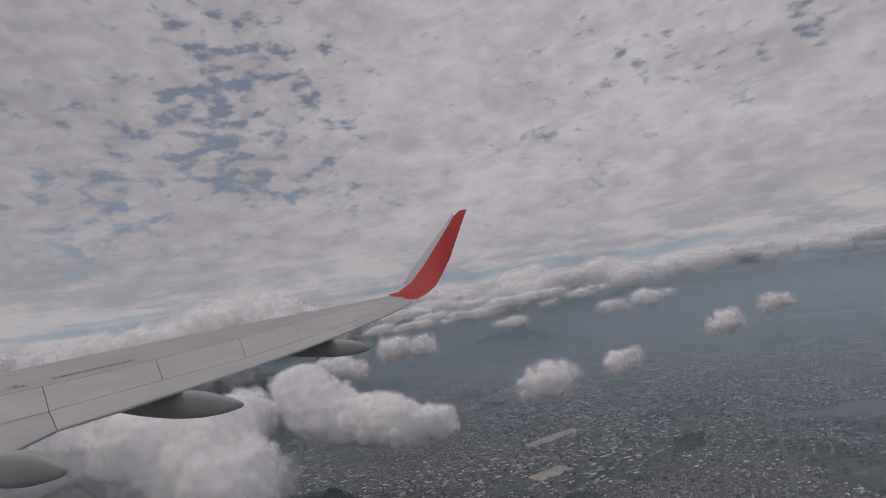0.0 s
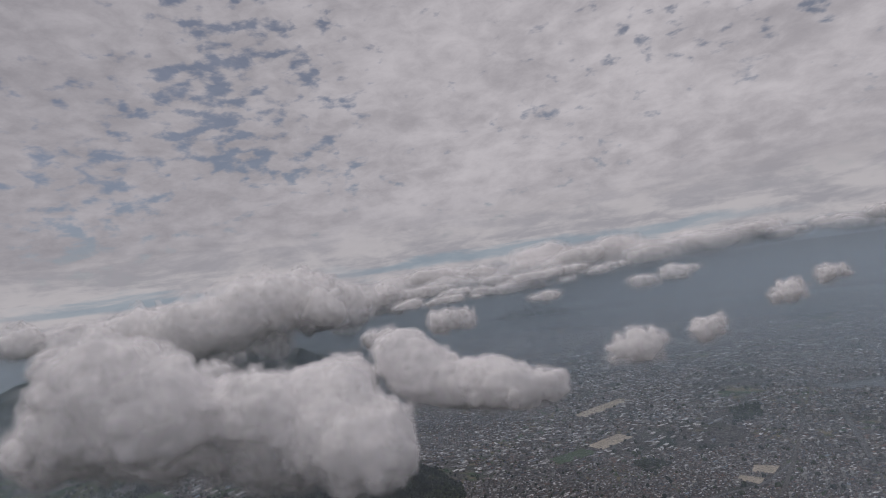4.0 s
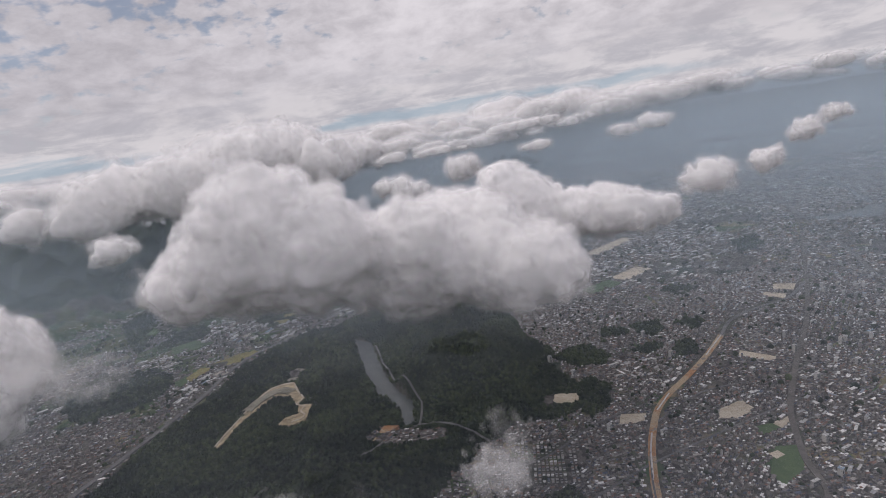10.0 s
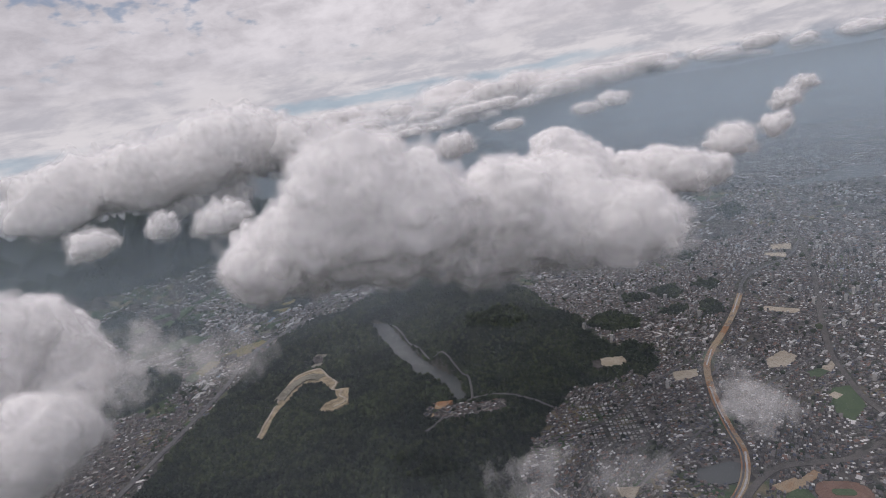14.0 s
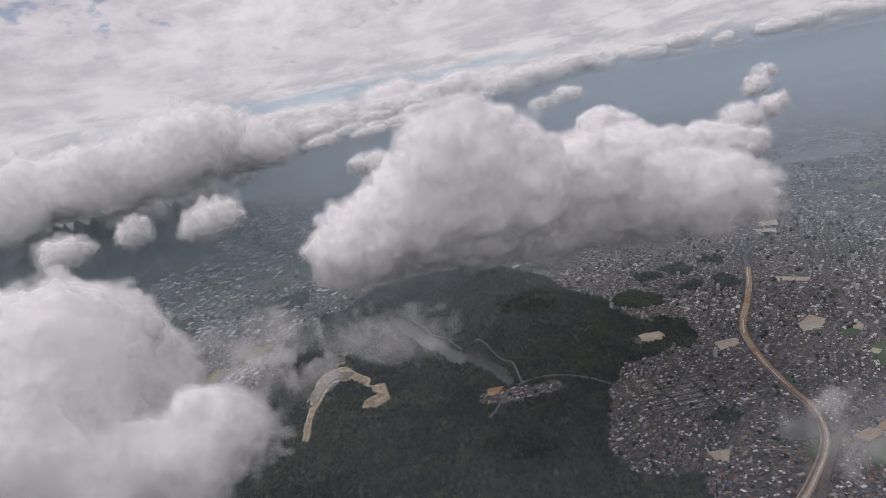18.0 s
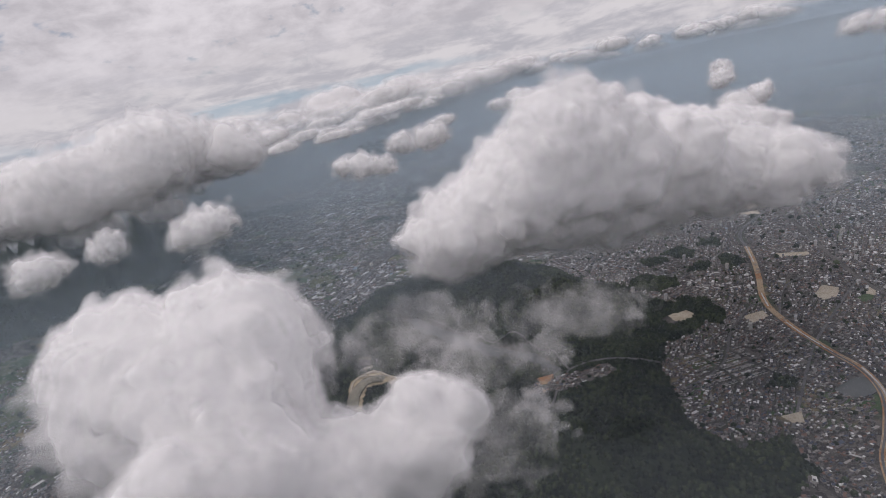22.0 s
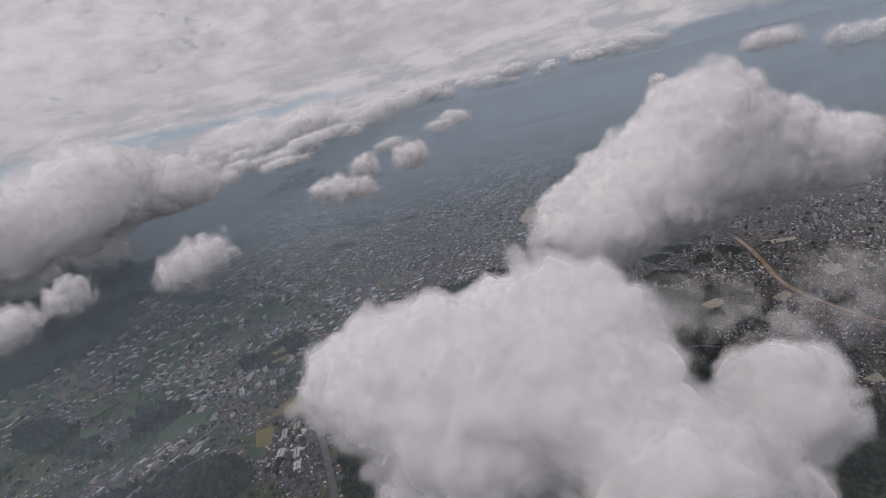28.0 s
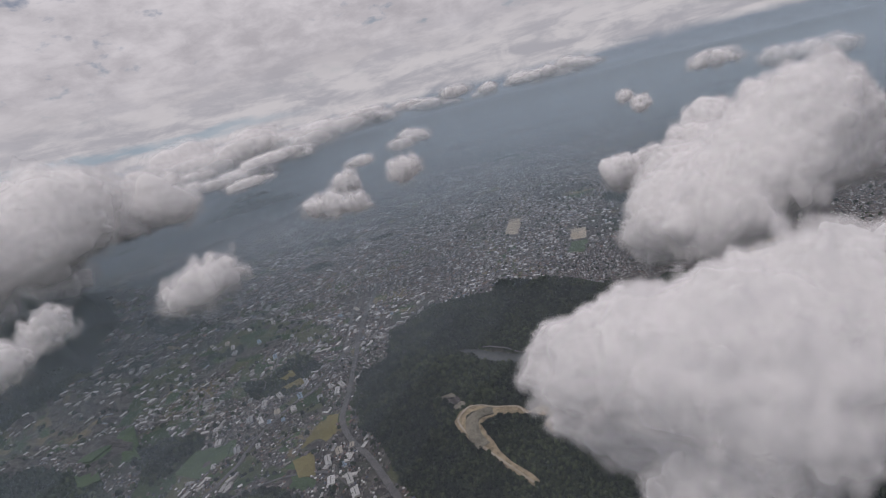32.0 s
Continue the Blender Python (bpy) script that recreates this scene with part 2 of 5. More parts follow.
def ground_color(t):
    p = place(t)
    mask = add(t, "ShaderNodeAttribute", {"attribute_name": "cover"})
    forest, field, _ = add(t, "ShaderNodeSeparateColor", Color=mask.outputs["Color"]).outputs
    cells = add(t, "ShaderNodeTexVoronoi", Vector=p, Scale=0.30)
    lots = span(t, add(t, "ShaderNodeSeparateColor", Color=cells.outputs["Color"]).outputs[0], 0.0, 1.0)
    town = blend(t, lots, (0.042, 0.039, 0.038), (0.125, 0.115, 0.106))
    town = blend(t, span(t, noise_of(t, p, 0.02, 5.0), 0.48, 0.66), town, (0.060, 0.068, 0.052))
    wood = blend(t, span(t, noise_of(t, p, 0.045, 6.0, 0.6), 0.35, 0.65), (0.013, 0.021, 0.014), (0.032, 0.044, 0.025))
    patch = add(t, "ShaderNodeTexVoronoi", Vector=p, Scale=0.06).outputs["Color"]
    farm = blend(t, span(t, add(t, "ShaderNodeSeparateColor", Color=patch).outputs[0], 0.2, 0.8), (0.034, 0.062, 0.026), (0.085, 0.092, 0.048))
    # broad patches of fields, bare lots and thickets over the plain
    use = noise_of(t, p, 0.011, 5.0, 0.6, 0.4)
    crop = noise_of(t, p, 0.045, 3.0, 0.6)
    land = blend(t, span(t, crop, 0.42, 0.58), (0.045, 0.085, 0.036), (0.19, 0.16, 0.10))
    town = blend(t, span(t, use, 0.53, 0.60), town, land)
    town = blend(t, span(t, use, 0.40, 0.34), town, (0.024, 0.036, 0.026))
    c = blend(t, field, town, farm)
    return blend(t, forest, c, wood)


ground_mat = surface("land", ground_color, 0.95, lambda t: (noise_of(t, place(t), 0.35, 5.0, 0.65), 0.5, 1.2), specular=0.1)


def vapour(name, cover, depth=0.0, torn=False):
    """Cloud: white droplets that scatter light; thinner shells let more of what lies behind through."""
    m = bpy.data.materials.new(name)
    t = nodes_of(m)
    d = add(t, "ShaderNodeBsdfDiffuse", Color=(0.972, 0.968, 0.97, 1))
    s = add(t, "ShaderNodeBsdfTranslucent", Color=(0.972, 0.968, 0.97, 1))
    both = add(t, "ShaderNodeMixShader", i0=0.5 if cover < 1 else 0.0, i1=d.outputs[0], i2=s.outputs[0]).outputs[0]
    if depth:
        deep = add(t, "ShaderNodeSubsurfaceScattering", {"falloff": "RANDOM_WALK"}, Color=(0.996, 0.994, 0.995, 1), Scale=depth)
        deep.inputs["Radius"].default_value = (1, 1, 1)
        both = deep.outputs[0]
    if cover < 1:
        n = noise_of(t, place(t), 0.05, 4.0, 0.55)
        a = span(t, n, 0.25, 0.75, cover * (0.7 if cover > 0.12 else 0.3), min(1.0, cover * (1.3 if cover > 0.12 else 1.8)))
        if torn:
            a = span(t, noise_of(t, place(t), 0.065, 4.5, 0.52, 0.5), 0.38, 0.66, 0.0, cover * 1.5)
        both = add(t, "ShaderNodeMixShader", i0=a, i1=add(t, "ShaderNodeBsdfTransparent").outputs[0], i2=both).outputs[0]
    t.links.new(both, add(t, "ShaderNodeOutputMaterial").inputs[0])
    return m


cloud_mats = [vapour("cloud body", 1.0, 260.0), vapour("cloud skin", 0.14), vapour("cloud rind", 0.13), vapour("cloud fringe", 0.12), vapour("cloud edge", 0.13), vapour("cloud haze", 0.09), vapour("cloud wisp", 0.05), vapour("deep cloud body", 1.0, 400.0), vapour("cloud shred", 0.042, torn=True)]


def haze_material(name, amount, top):
    """Distance haze imitated by a pale blue see-through shell; thick near the ground and fading upward with height."""
    m = bpy.data.materials.new(name)
    t = nodes_of(m)
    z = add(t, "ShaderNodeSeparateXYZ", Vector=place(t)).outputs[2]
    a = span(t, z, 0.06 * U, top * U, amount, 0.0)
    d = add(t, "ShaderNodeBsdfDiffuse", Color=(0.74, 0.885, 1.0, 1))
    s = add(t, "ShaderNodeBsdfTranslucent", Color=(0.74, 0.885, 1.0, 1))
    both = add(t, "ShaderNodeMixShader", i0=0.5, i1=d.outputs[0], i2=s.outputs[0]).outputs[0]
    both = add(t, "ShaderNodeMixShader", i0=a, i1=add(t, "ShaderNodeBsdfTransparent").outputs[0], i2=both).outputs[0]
    t.links.new(both, add(t, "ShaderNodeOutputMaterial").inputs[0])
    return m


# ---- mesh helpers ----
def mesh_of(name, verts, faces, mats, mat_index=None, smooth=False):
    me = bpy.data.meshes.new(name)
    me.from_pydata(verts if isinstance(verts, list) else verts.tolist(), [], faces if isinstance(faces, list) else faces.tolist())
    for m in mats:
        me.materials.append(m)
    if mat_index is not None:
        me.polygons.foreach_set("material_index", np.asarray(mat_index, dtype=np.int32))
    if smooth:
        me.polygons.foreach_set("use_smooth", np.ones(len(me.polygons), dtype=bool))
    me.update()
    return me


def part(name, bm, material, parent, label=""):
    me = bpy.data.meshes.new(name)
    bm.to_mesh(me)
    bm.free()
    me.materials.append(material)
    ob = new(name, me)
    ob.parent = parent
    if label:
        ob["label"] = label
    return ob


def lattice(ix, iy, iz, seed):
    h = (ix * 374761393 + iy * 668265263 + iz * 2147483647 + seed * 1274126177) & 0xFFFFFFFF
    h = ((h ^ (h >> 13)) * 1274126177) & 0xFFFFFFFF
    return ((h ^ (h >> 16)) & 0xFFFF) / 65535.0 * 2 - 1


def value_noise(p, seed):
    """Smooth noise of -1 to 1 at the points p (n x 3)."""
    i = np.floor(p).astype(np.int64)
    f = p - i
    f = f * f * (3 - 2 * f)
    out = 0
    for dx in (0, 1):
        for dy in (0, 1):
            for dz in (0, 1):
                k = (f[:, 0] if dx else 1 - f[:, 0]) * (f[:, 1] if dy else 1 - f[:, 1]) * (f[:, 2] if dz else 1 - f[:, 2])
                out = out + k * lattice(i[:, 0] + dx, i[:, 1] + dy, i[:, 2] + dz, seed)
    return out


def flat_noise(x, y, scale, seed, octaves=4):
    out, amp = 0, 1.0
    for o in range(octaves):
        out = out + amp * value_noise(np.stack([x * scale * 2 ** o, y * scale * 2 ** o, np.full_like(x, 0.37 + o)], 1), seed + o)
        amp *= 0.5
    return out / 1.9


def inside(x, y, poly):
    px, py = np.array(poly).T
    qx, qy = np.roll(px, -1), np.roll(py, -1)
    r = np.zeros(x.shape, dtype=bool)
    for a, b, c, d in zip(px, py, qx, qy):
        if b != d:
            r ^= ((b > y) != (d > y)) & (x < (c - a) * (y - b) / (d - b) + a)
    return r


def near_line(x, y, line, width):
    r = np.zeros(x.shape, dtype=bool)
    for (a, b), (c, d) in zip(line, line[1:]):
        k = np.clip(((x - a) * (c - a) + (y - b) * (d - b)) / ((c - a) ** 2 + (d - b) ** 2), 0, 1)
        r |= (x - a - k * (c - a)) ** 2 + (y - b - k * (d - b)) ** 2 < width * width
    return r


# ---- the plan, in flight lengths ----
HILLS = [
    [(-0.314, 0.397), (-0.309, 0.463), (-0.263, 0.517), (-0.247, 0.544), (-0.2, 0.581), (-0.152, 0.575), (-0.09, 0.598), (-0.096, 0.645), (-0.125, 0.702), (-0.105, 0.74), (-0.125, 0.826), (-0.13, 0.9), (-0.165, 0.95), (-0.265, 1.105), (-0.369, 1.11), (-0.442, 1.03), (-0.484, 1.045), (-0.554, 0.986), (-0.578, 0.925), (-0.6, 0.86), (-0.63, 0.79), (-0.67, 0.70), (-0.72, 0.5), (-0.6, 0.25), (-0.38, 0.28)],
    [(-0.79, 1.2), (-0.731, 1.199), (-0.70, 1.13), (-0.72, 1.08), (-0.794, 1.10)],
    [(-0.76, 0.99), (-0.70, 0.93), (-0.70, 0.86), (-0.80, 0.82), (-0.90, 0.92), (-0.86, 1.02)],
    [(-0.56, 1.11), (-0.50, 1.13), (-0.49, 1.22), (-0.57, 1.20)],
    [(-0.601, 1.218), (-0.569, 1.208), (-0.528, 1.202), (-0.522, 1.136), (-0.571, 1.106), (-0.612, 1.142)],
    [(-0.925, 1.345), (-0.885, 1.321), (-0.829, 1.191), (-0.827, 1.081), (-0.932, 1.266)],
    [(-0.62, 1.777), (-0.523, 1.703), (-0.49, 1.546), (-0.561, 1.597)],
    [(-2.6, 1.35), (-1.2, 1.45), (-0.78, 1.52), (-0.62, 1.75), (-0.50, 2.3), (-0.8, 3.2), (-2.4, 4.2)],
    [(0.0, 2.75), (0.35, 2.6), (0.75, 2.75), (0.7, 3.15), (0.2, 3.2)],
]
GROVES = [
    [(-0.088, 0.7), (-0.046, 0.729), (-0.034, 0.72), (-0.053, 0.678), (-0.088, 0.684)],
    [(0.032, 0.791), (0.074, 0.788), (0.071, 0.747), (0.043, 0.727), (0.024, 0.755)],
    [(-0.017, 0.799), (0.022, 0.784), (0.012, 0.75), (-0.02, 0.76)],
    [(0.408, 1.115), (0.471, 1.113), (0.437, 1.038), (0.368, 1.019)],
    [(-0.119, 0.721), (-0.077, 0.753), (-0.045, 0.748), (-0.033, 0.704), (-0.051, 0.681), (-0.087, 0.683)],
    [(0.087, 0.76), (0.12, 0.773), (0.132, 0.745), (0.107, 0.728)],
    [(-0.011, 0.704), (0.031, 0.719), (0.042, 0.699), (0.01, 0.684)],
    [(0.139, 0.902), (0.182, 0.919), (0.201, 0.888), (0.157, 0.858)],
    [(-0.068, 0.63), (-0.092, 0.661), (-0.121, 0.612), (-0.117, 0.563), (-0.088, 0.584)],
    [(0.061, 0.702), (0.084, 0.702), (0.067, 0.655), (0.038, 0.659)],
    [(-0.20, 0.455), (-0.175, 0.462), (-0.165, 0.44), (-0.19, 0.435)],
    [(-0.325, 0.40), (-0.27, 0.395), (-0.28, 0.36), (-0.34, 0.35)],
]
FARMS = [[(-1.1, 0.85), (-0.62, 0.80), (-0.56, 1.0), (-0.47, 1.12), (-0.25, 1.35), (-0.35, 1.55), (-0.7, 1.6), (-1.2, 1.45)]]
LAKE = [(-0.405, 0.963), (-0.368, 0.925), (-0.355, 0.83), (-0.340, 0.757), (-0.311, 0.685), (-0.313, 0.632), (-0.326, 0.633), (-0.330, 0.673), (-0.357, 0.723), (-0.374, 0.788), (-0.386, 0.859)]
POND = [(-0.165, 0.412), (-0.135, 0.409), (-0.127, 0.400), (-0.145, 0.385), (-0.162, 0.387), (-0.175, 0.402)]
RIVER = [(0.618, 1.174), (0.725, 1.164), (0.797, 1.180), (0.856, 1.178), (0.896, 1.139), (1.015, 1.142), (0.926, 1.048), (0.806, 1.034), (0.733, 1.079), (0.650, 1.121)]
RIVER_ARM = [(1.011, 1.546), (1.022, 1.545), (0.928, 1.380), (0.845, 1.219), (0.811, 1.182), (0.807, 1.197), (0.906, 1.366)]
BAY = [(1.596, 1.178), (1.905, 1.206), (2.6, 1.1), (4.5, 1.6), (7.5, 0.5), (5.0, -1.5), (2.0, 0.2), (1.113, 0.66), (1.129, 0.88)]
QUARRY = [(-0.565, 0.670), (-0.558, 0.706), (-0.546, 0.739), (-0.541, 0.769), (-0.531, 0.799), (-0.521, 0.816), (-0.502, 0.824), (-0.485, 0.820), (-0.474, 0.785), (-0.463, 0.761), (-0.466, 0.742), (-0.450, 0.736), (-0.453, 0.695), (-0.469, 0.687), (-0.490, 0.695), (-0.482, 0.711), (-0.467, 0.716), (-0.468, 0.738), (-0.478, 0.757), (-0.486, 0.774), (-0.500, 0.782), (-0.511, 0.782), (-0.521, 0.764), (-0.530, 0.747), (-0.540, 0.731), (-0.548, 0.710), (-0.553, 0.681), (-0.558, 0.668)]
QUARRY_YARD = [(-0.500, 0.831), (-0.492, 0.875), (-0.473, 0.863), (-0.485, 0.827)]
QUARRY_ROAD = [(-0.563, 0.671), (-0.555, 0.705), (-0.545, 0.744), (-0.537, 0.773), (-0.526, 0.799), (-0.516, 0.814), (-0.499, 0.819), (-0.486, 0.816), (-0.477, 0.788), (-0.465, 0.760), (-0.472, 0.743), (-0.459, 0.733), (-0.463, 0.721), (-0.456, 0.709), (-0.459, 0.699), (-0.472, 0.695)]
QUARRY_BENCH = [(-0.542, 0.751), (-0.532, 0.773), (-0.521, 0.787), (-0.509, 0.796), (-0.495, 0.794), (-0.484, 0.785)]
BYPASS = [(-0.27, 0.315), (-0.235, 0.338), (-0.201, 0.352), (-0.163, 0.370), (-0.138, 0.388), (-0.117, 0.414), (-0.104, 0.446), (-0.087, 0.484), (-0.071, 0.514), (-0.046, 0.552), (-0.017, 0.580), (0.022, 0.609), (0.07, 0.648), (0.121, 0.695), (0.155, 0.730), (0.196, 0.752), (0.238, 0.762), (0.285, 0.775), (0.36, 0.83)]
RAILWAY = [(-0.31, 0.28), (-0.221, 0.331), (-0.171, 0.359), (-0.111, 0.385), (-0.05, 0.37), (0.01, 0.38), (0.032, 0.432), (0.054, 0.472), (0.081, 0.513), (0.151, 0.592), (0.247, 0.694), (0.331, 0.796), (0.438, 0.935), (0.62, 1.18), (0.8, 1.5)]
EXPRESSWAY = [(-0.72, 0.60), (-0.67, 0.72), (-0.644, 0.786), (-0.619, 0.857), (-0.604, 0.92), (-0.577, 0.973), (-0.525, 1.024), (-0.463, 1.09), (-0.36, 1.2), (-0.2, 1.34)]
VALLEY_LINE = [(-0.9, 0.94), (-0.755, 1.002), (-0.71, 1.021), (-0.663, 1.049), (-0.592, 1.077), (-0.547, 1.082), (-0.46, 1.13), (-0.3, 1.3), (-0.1, 1.5)]
LAKE_ROAD = [(-0.362, 0.90), (-0.345, 0.801), (-0.325, 0.733), (-0.303, 0.69), (-0.301, 0.66), (-0.308, 0.625)]
HILL_ROAD = [(-0.235, 0.555), (-0.27, 0.60), (-0.308, 0.625), (-0.345, 0.60), (-0.375, 0.575)]
CITY_ROAD = [(0.45, 0.80), (0.53, 0.95), (0.60, 1.10), (0.78, 1.5), (1.0, 2.0)]
FIELDS = [
    ("sand", [(-0.154, 0.622), (-0.136, 0.627), (-0.114, 0.619), (-0.115, 0.606), (-0.129, 0.599), (-0.158, 0.605)]),
    ("sand", [(-0.086, 0.559), (-0.06, 0.551), (-0.069, 0.536), (-0.095, 0.541)]),
    ("sand", [(0.013, 0.530), (0.043, 0.538), (0.045, 0.517), (0.02, 0.508), (0.002, 0.515)]),
    ("sand", [(0.113, 0.644), (0.14, 0.61), (0.128, 0.602), (0.103, 0.631)]),
    ("sand", [(0.3, 0.835), (0.33, 0.819), (0.309, 0.797), (0.285, 0.812)]),
    ("sand", [(0.266, 0.809), (0.289, 0.787), (0.274, 0.771), (0.255, 0.796)]),
    ("sand", [(0.042, 0.489), (0.072, 0.496), (0.058, 0.484), (0.045, 0.478)]),
    ("grass", [(0.026, 0.489), (0.042, 0.489), (0.045, 0.478), (0.019, 0.474)]),
    ("grass", [(0.02, 0.455), (0.041, 0.449), (0.02, 0.417), (-0.009, 0.405), (-0.009, 0.422)]),
    ("sand", [(0.008, 0.447), (0.018, 0.449), (0.02, 0.441), (0.009, 0.438)]),
    ("sand", [(-0.245, 0.419), (-0.222, 0.409), (-0.234, 0.399), (-0.254, 0.41)]),
    ("earth", [(-0.109, 0.367), (-0.086, 0.372), (-0.085, 0.365), (-0.109, 0.360)]),
    ("grass", [(-0.137, 0.352), (-0.127, 0.358), (-0.114, 0.361), (-0.108, 0.356), (-0.110, 0.347), (-0.124, 0.334), (-0.143, 0.334), (-0.147, 0.342)]),
    ("earth", [(-0.128, 0.371), (-0.106, 0.371), (-0.104, 0.360), (-0.125, 0.360)]),
    ("yellow", [(-0.65, 0.968), (-0.588, 1.0), (-0.575, 0.985), (-0.605, 0.95), (-0.639, 0.945)]),
    ("yellow", [(-0.642, 0.945), (-0.668, 0.903), (-0.681, 0.919), (-0.667, 0.955)]),
    ("grass", [(-0.70, 0.925), (-0.685, 0.93), (-0.672, 0.898), (-0.69, 0.89)]),
    ("yellow", [(-0.573, 1.14), (-0.54, 1.135), (-0.545, 1.112), (-0.575, 1.12)]),
    ("grass", [(-0.72, 1.10), (-0.68, 1.08), (-0.70, 1.045), (-0.74, 1.06)]),
    ("grass", [(-0.847, 1.277), (-0.80, 1.288), (-0.785, 1.255), (-0.82, 1.24)]),
    ("grass", [(-0.80, 1.235), (-0.77, 1.225), (-0.776, 1.165), (-0.805, 1.19)]),
    ("grass", [(-0.845, 1.223), (-0.82, 1.21), (-0.825, 1.17), (-0.85, 1.18)]),
    ("grass", [(-0.829, 1.294), (-0.75, 1.286), (-0.767, 1.198), (-0.825, 1.207)]),
    ("grass", [(-0.762, 1.089), (-0.723, 1.111), (-0.69, 1.072), (-0.706, 1.053), (-0.749, 1.042)]),
    ("grass", [(-0.679, 0.953), (-0.656, 0.959), (-0.677, 0.924), (-0.672, 0.894), (-0.682, 0.887), (-0.69, 0.912)]),
    ("yellow", [(-0.558, 1.187), (-0.529, 1.183), (-0.537, 1.155), (-0.56, 1.159)]),
    ("earth", [(-0.364, 0.602), (-0.350, 0.632), (-0.332, 0.625), (-0.354, 0.608)]),
    ("sand", [(0.10, 1.02), (0.17, 1.06), (0.19, 1.03), (0.12, 0.99)]),
    ("grass", [(0.02, 0.98), (0.09, 1.01), (0.11, 0.98), (0.04, 0.95)]),
    ("sand", [(0.12, 1.22), (0.25, 1.30), (0.27, 1.27), (0.14, 1.19)]),
]
STREETS = [
    [(-0.26, 0.50), (-0.19, 0.51), (-0.12, 0.55), (-0.05, 0.57)],
    [(-0.25, 0.40), (-0.14, 0.45), (-0.09, 0.47), (0.02, 0.50), (0.10, 0.52)],
    [(-0.06, 0.53), (0.02, 0.57), (0.13, 0.57), (0.24, 0.62), (0.40, 0.60)],
    [(0.0, 0.60), (-0.03, 0.68), (-0.02, 0.78), (0.05, 0.90), (0.12, 1.05)],
    [(0.15, 0.73), (0.10, 0.82), (0.12, 0.95), (0.24, 1.15)],
    [(0.06, 0.48), (0.16, 0.50), (0.28, 0.56), (0.42, 0.72)],
    [(0.28, 0.77), (0.36, 0.74), (0.46, 0.72), (0.60, 0.74)],
    [(-0.12, 0.83), (0.0, 0.86), (0.12, 0.87), (0.30, 0.92), (0.48, 1.0)],
    [(0.30, 0.55), (0.38, 0.68), (0.47, 0.83), (0.55, 0.98)],
    [(-0.70, 1.08), (-0.60, 1.16), (-0.48, 1.28), (-0.30, 1.42)],
    [(-0.80, 0.97), (-0.72, 0.96), (-0.66, 0.90), (-0.66, 0.83)],
]
VILLAGE = [(-0.371, 0.612), (-0.349, 0.634), (-0.278, 0.596), (-0.280, 0.570), (-0.329, 0.584)]
ESTATE = [(-0.232, 0.478), (-0.165, 0.462), (-0.150, 0.520), (-0.205, 0.548)]
OPEN_LINES = [*((line, 0.0022) for line in STREETS), (BYPASS, 0.0075), (RAILWAY, 0.0042), (EXPRESSWAY, 0.0055), (VALLEY_LINE, 0.004), (CITY_ROAD, 0.006)]


def rough_edge(x, y, k=0.010):
    return x + k * flat_noise(x, y, 38, 11, 3), y + k * flat_noise(x, y, 38, 31, 3)


def cover_of(x, y):
    """How far the ground at x, y is wood, farmland and open or wet."""
    ex, ey = rough_edge(x, y)
    wood = np.zeros(x.shape, dtype=bool)
    for p in HILLS + GROVES:
        wood |= inside(ex, ey, p)
    far = (np.hypot(x + 0.4, y - 0.2) > 1.3) & (flat_noise(x, y, 3.0, 71, 4) > 0.33)
    wood |= far
    wood &= ~inside(ex, ey, VILLAGE)
    farm = np.zeros(x.shape, dtype=bool)
    for p in FARMS:
        farm |= inside(ex, ey, p)
    farm &= flat_noise(x, y, 14, 90, 3) > 0.05
    clear = np.zeros(x.shape, dtype=bool)
    for p in [LAKE, POND, RIVER, RIVER_ARM, BAY, QUARRY, QUARRY_YARD] + [q for _, q in FIELDS]:
        clear |= inside(x, y, p)
    clear |= near_line(x, y, [(-0.094, 0.346), (-0.082, 0.340)], 0.013)
    for line, width in OPEN_LINES:
        clear |= near_line(x, y, line, width)
    return wood, farm, clear


HILL_SHAPES = ((-0.24, 0.72, 0.09, 0.032), (-0.43, 0.60, 0.10, 0.006), (-0.50, 0.47, 0.12, 0.016), (-0.36, 0.45, 0.10, 0.022), (-0.44, 0.93, 0.06, 0.018), (-0.25, 0.95, 0.09, 0.028), (-0.20, 0.84, 0.06, 0.022), (-0.53, 0.86, 0.05, 0.014), (-1.4, 2.2, 0.7, 0.13), (-0.8, 2.0, 0.25, 0.05), (0.35, 2.9, 0.3, 0.07))
FLAT_LINES = [LAKE_ROAD, HILL_ROAD]


def height_of(x, y):
    """The height of the ground: wooded hills stand over a flat plain."""
    h = np.zeros(x.shape)
    for cx, cy, r, top in HILL_SHAPES:
        h += 1.6 * top * np.exp(-((x - cx) ** 2 + (y - cy) ** 2) / (r * r))
    ridge = 1 - np.abs(flat_noise(x, y, 11, 5, 4))
    h = h * (0.15 + 1.45 * ridge ** 2)
    far = np.hypot(x + 0.4, y - 0.2)
    h += np.clip((far - 4.2) / 3.2, 0, 1) ** 1.3 * 0.05 * (0.75 + 0.5 * flat_noise(x, y, 1.6, 41, 4))
    edge = np.full(x.shape, 1.0)
    for px, py in LAKE + QUARRY + QUARRY_YARD:
        edge = np.minimum(edge, np.hypot(x - px, y - py) / 0.035)
    wet = inside(x, y, LAKE) | inside(x, y, POND) | inside(x, y, RIVER) | inside(x, y, RIVER_ARM) | inside(x, y, BAY)
    return np.where(wet, -0.002, h * np.clip(edge - 0.25, 0, 1))


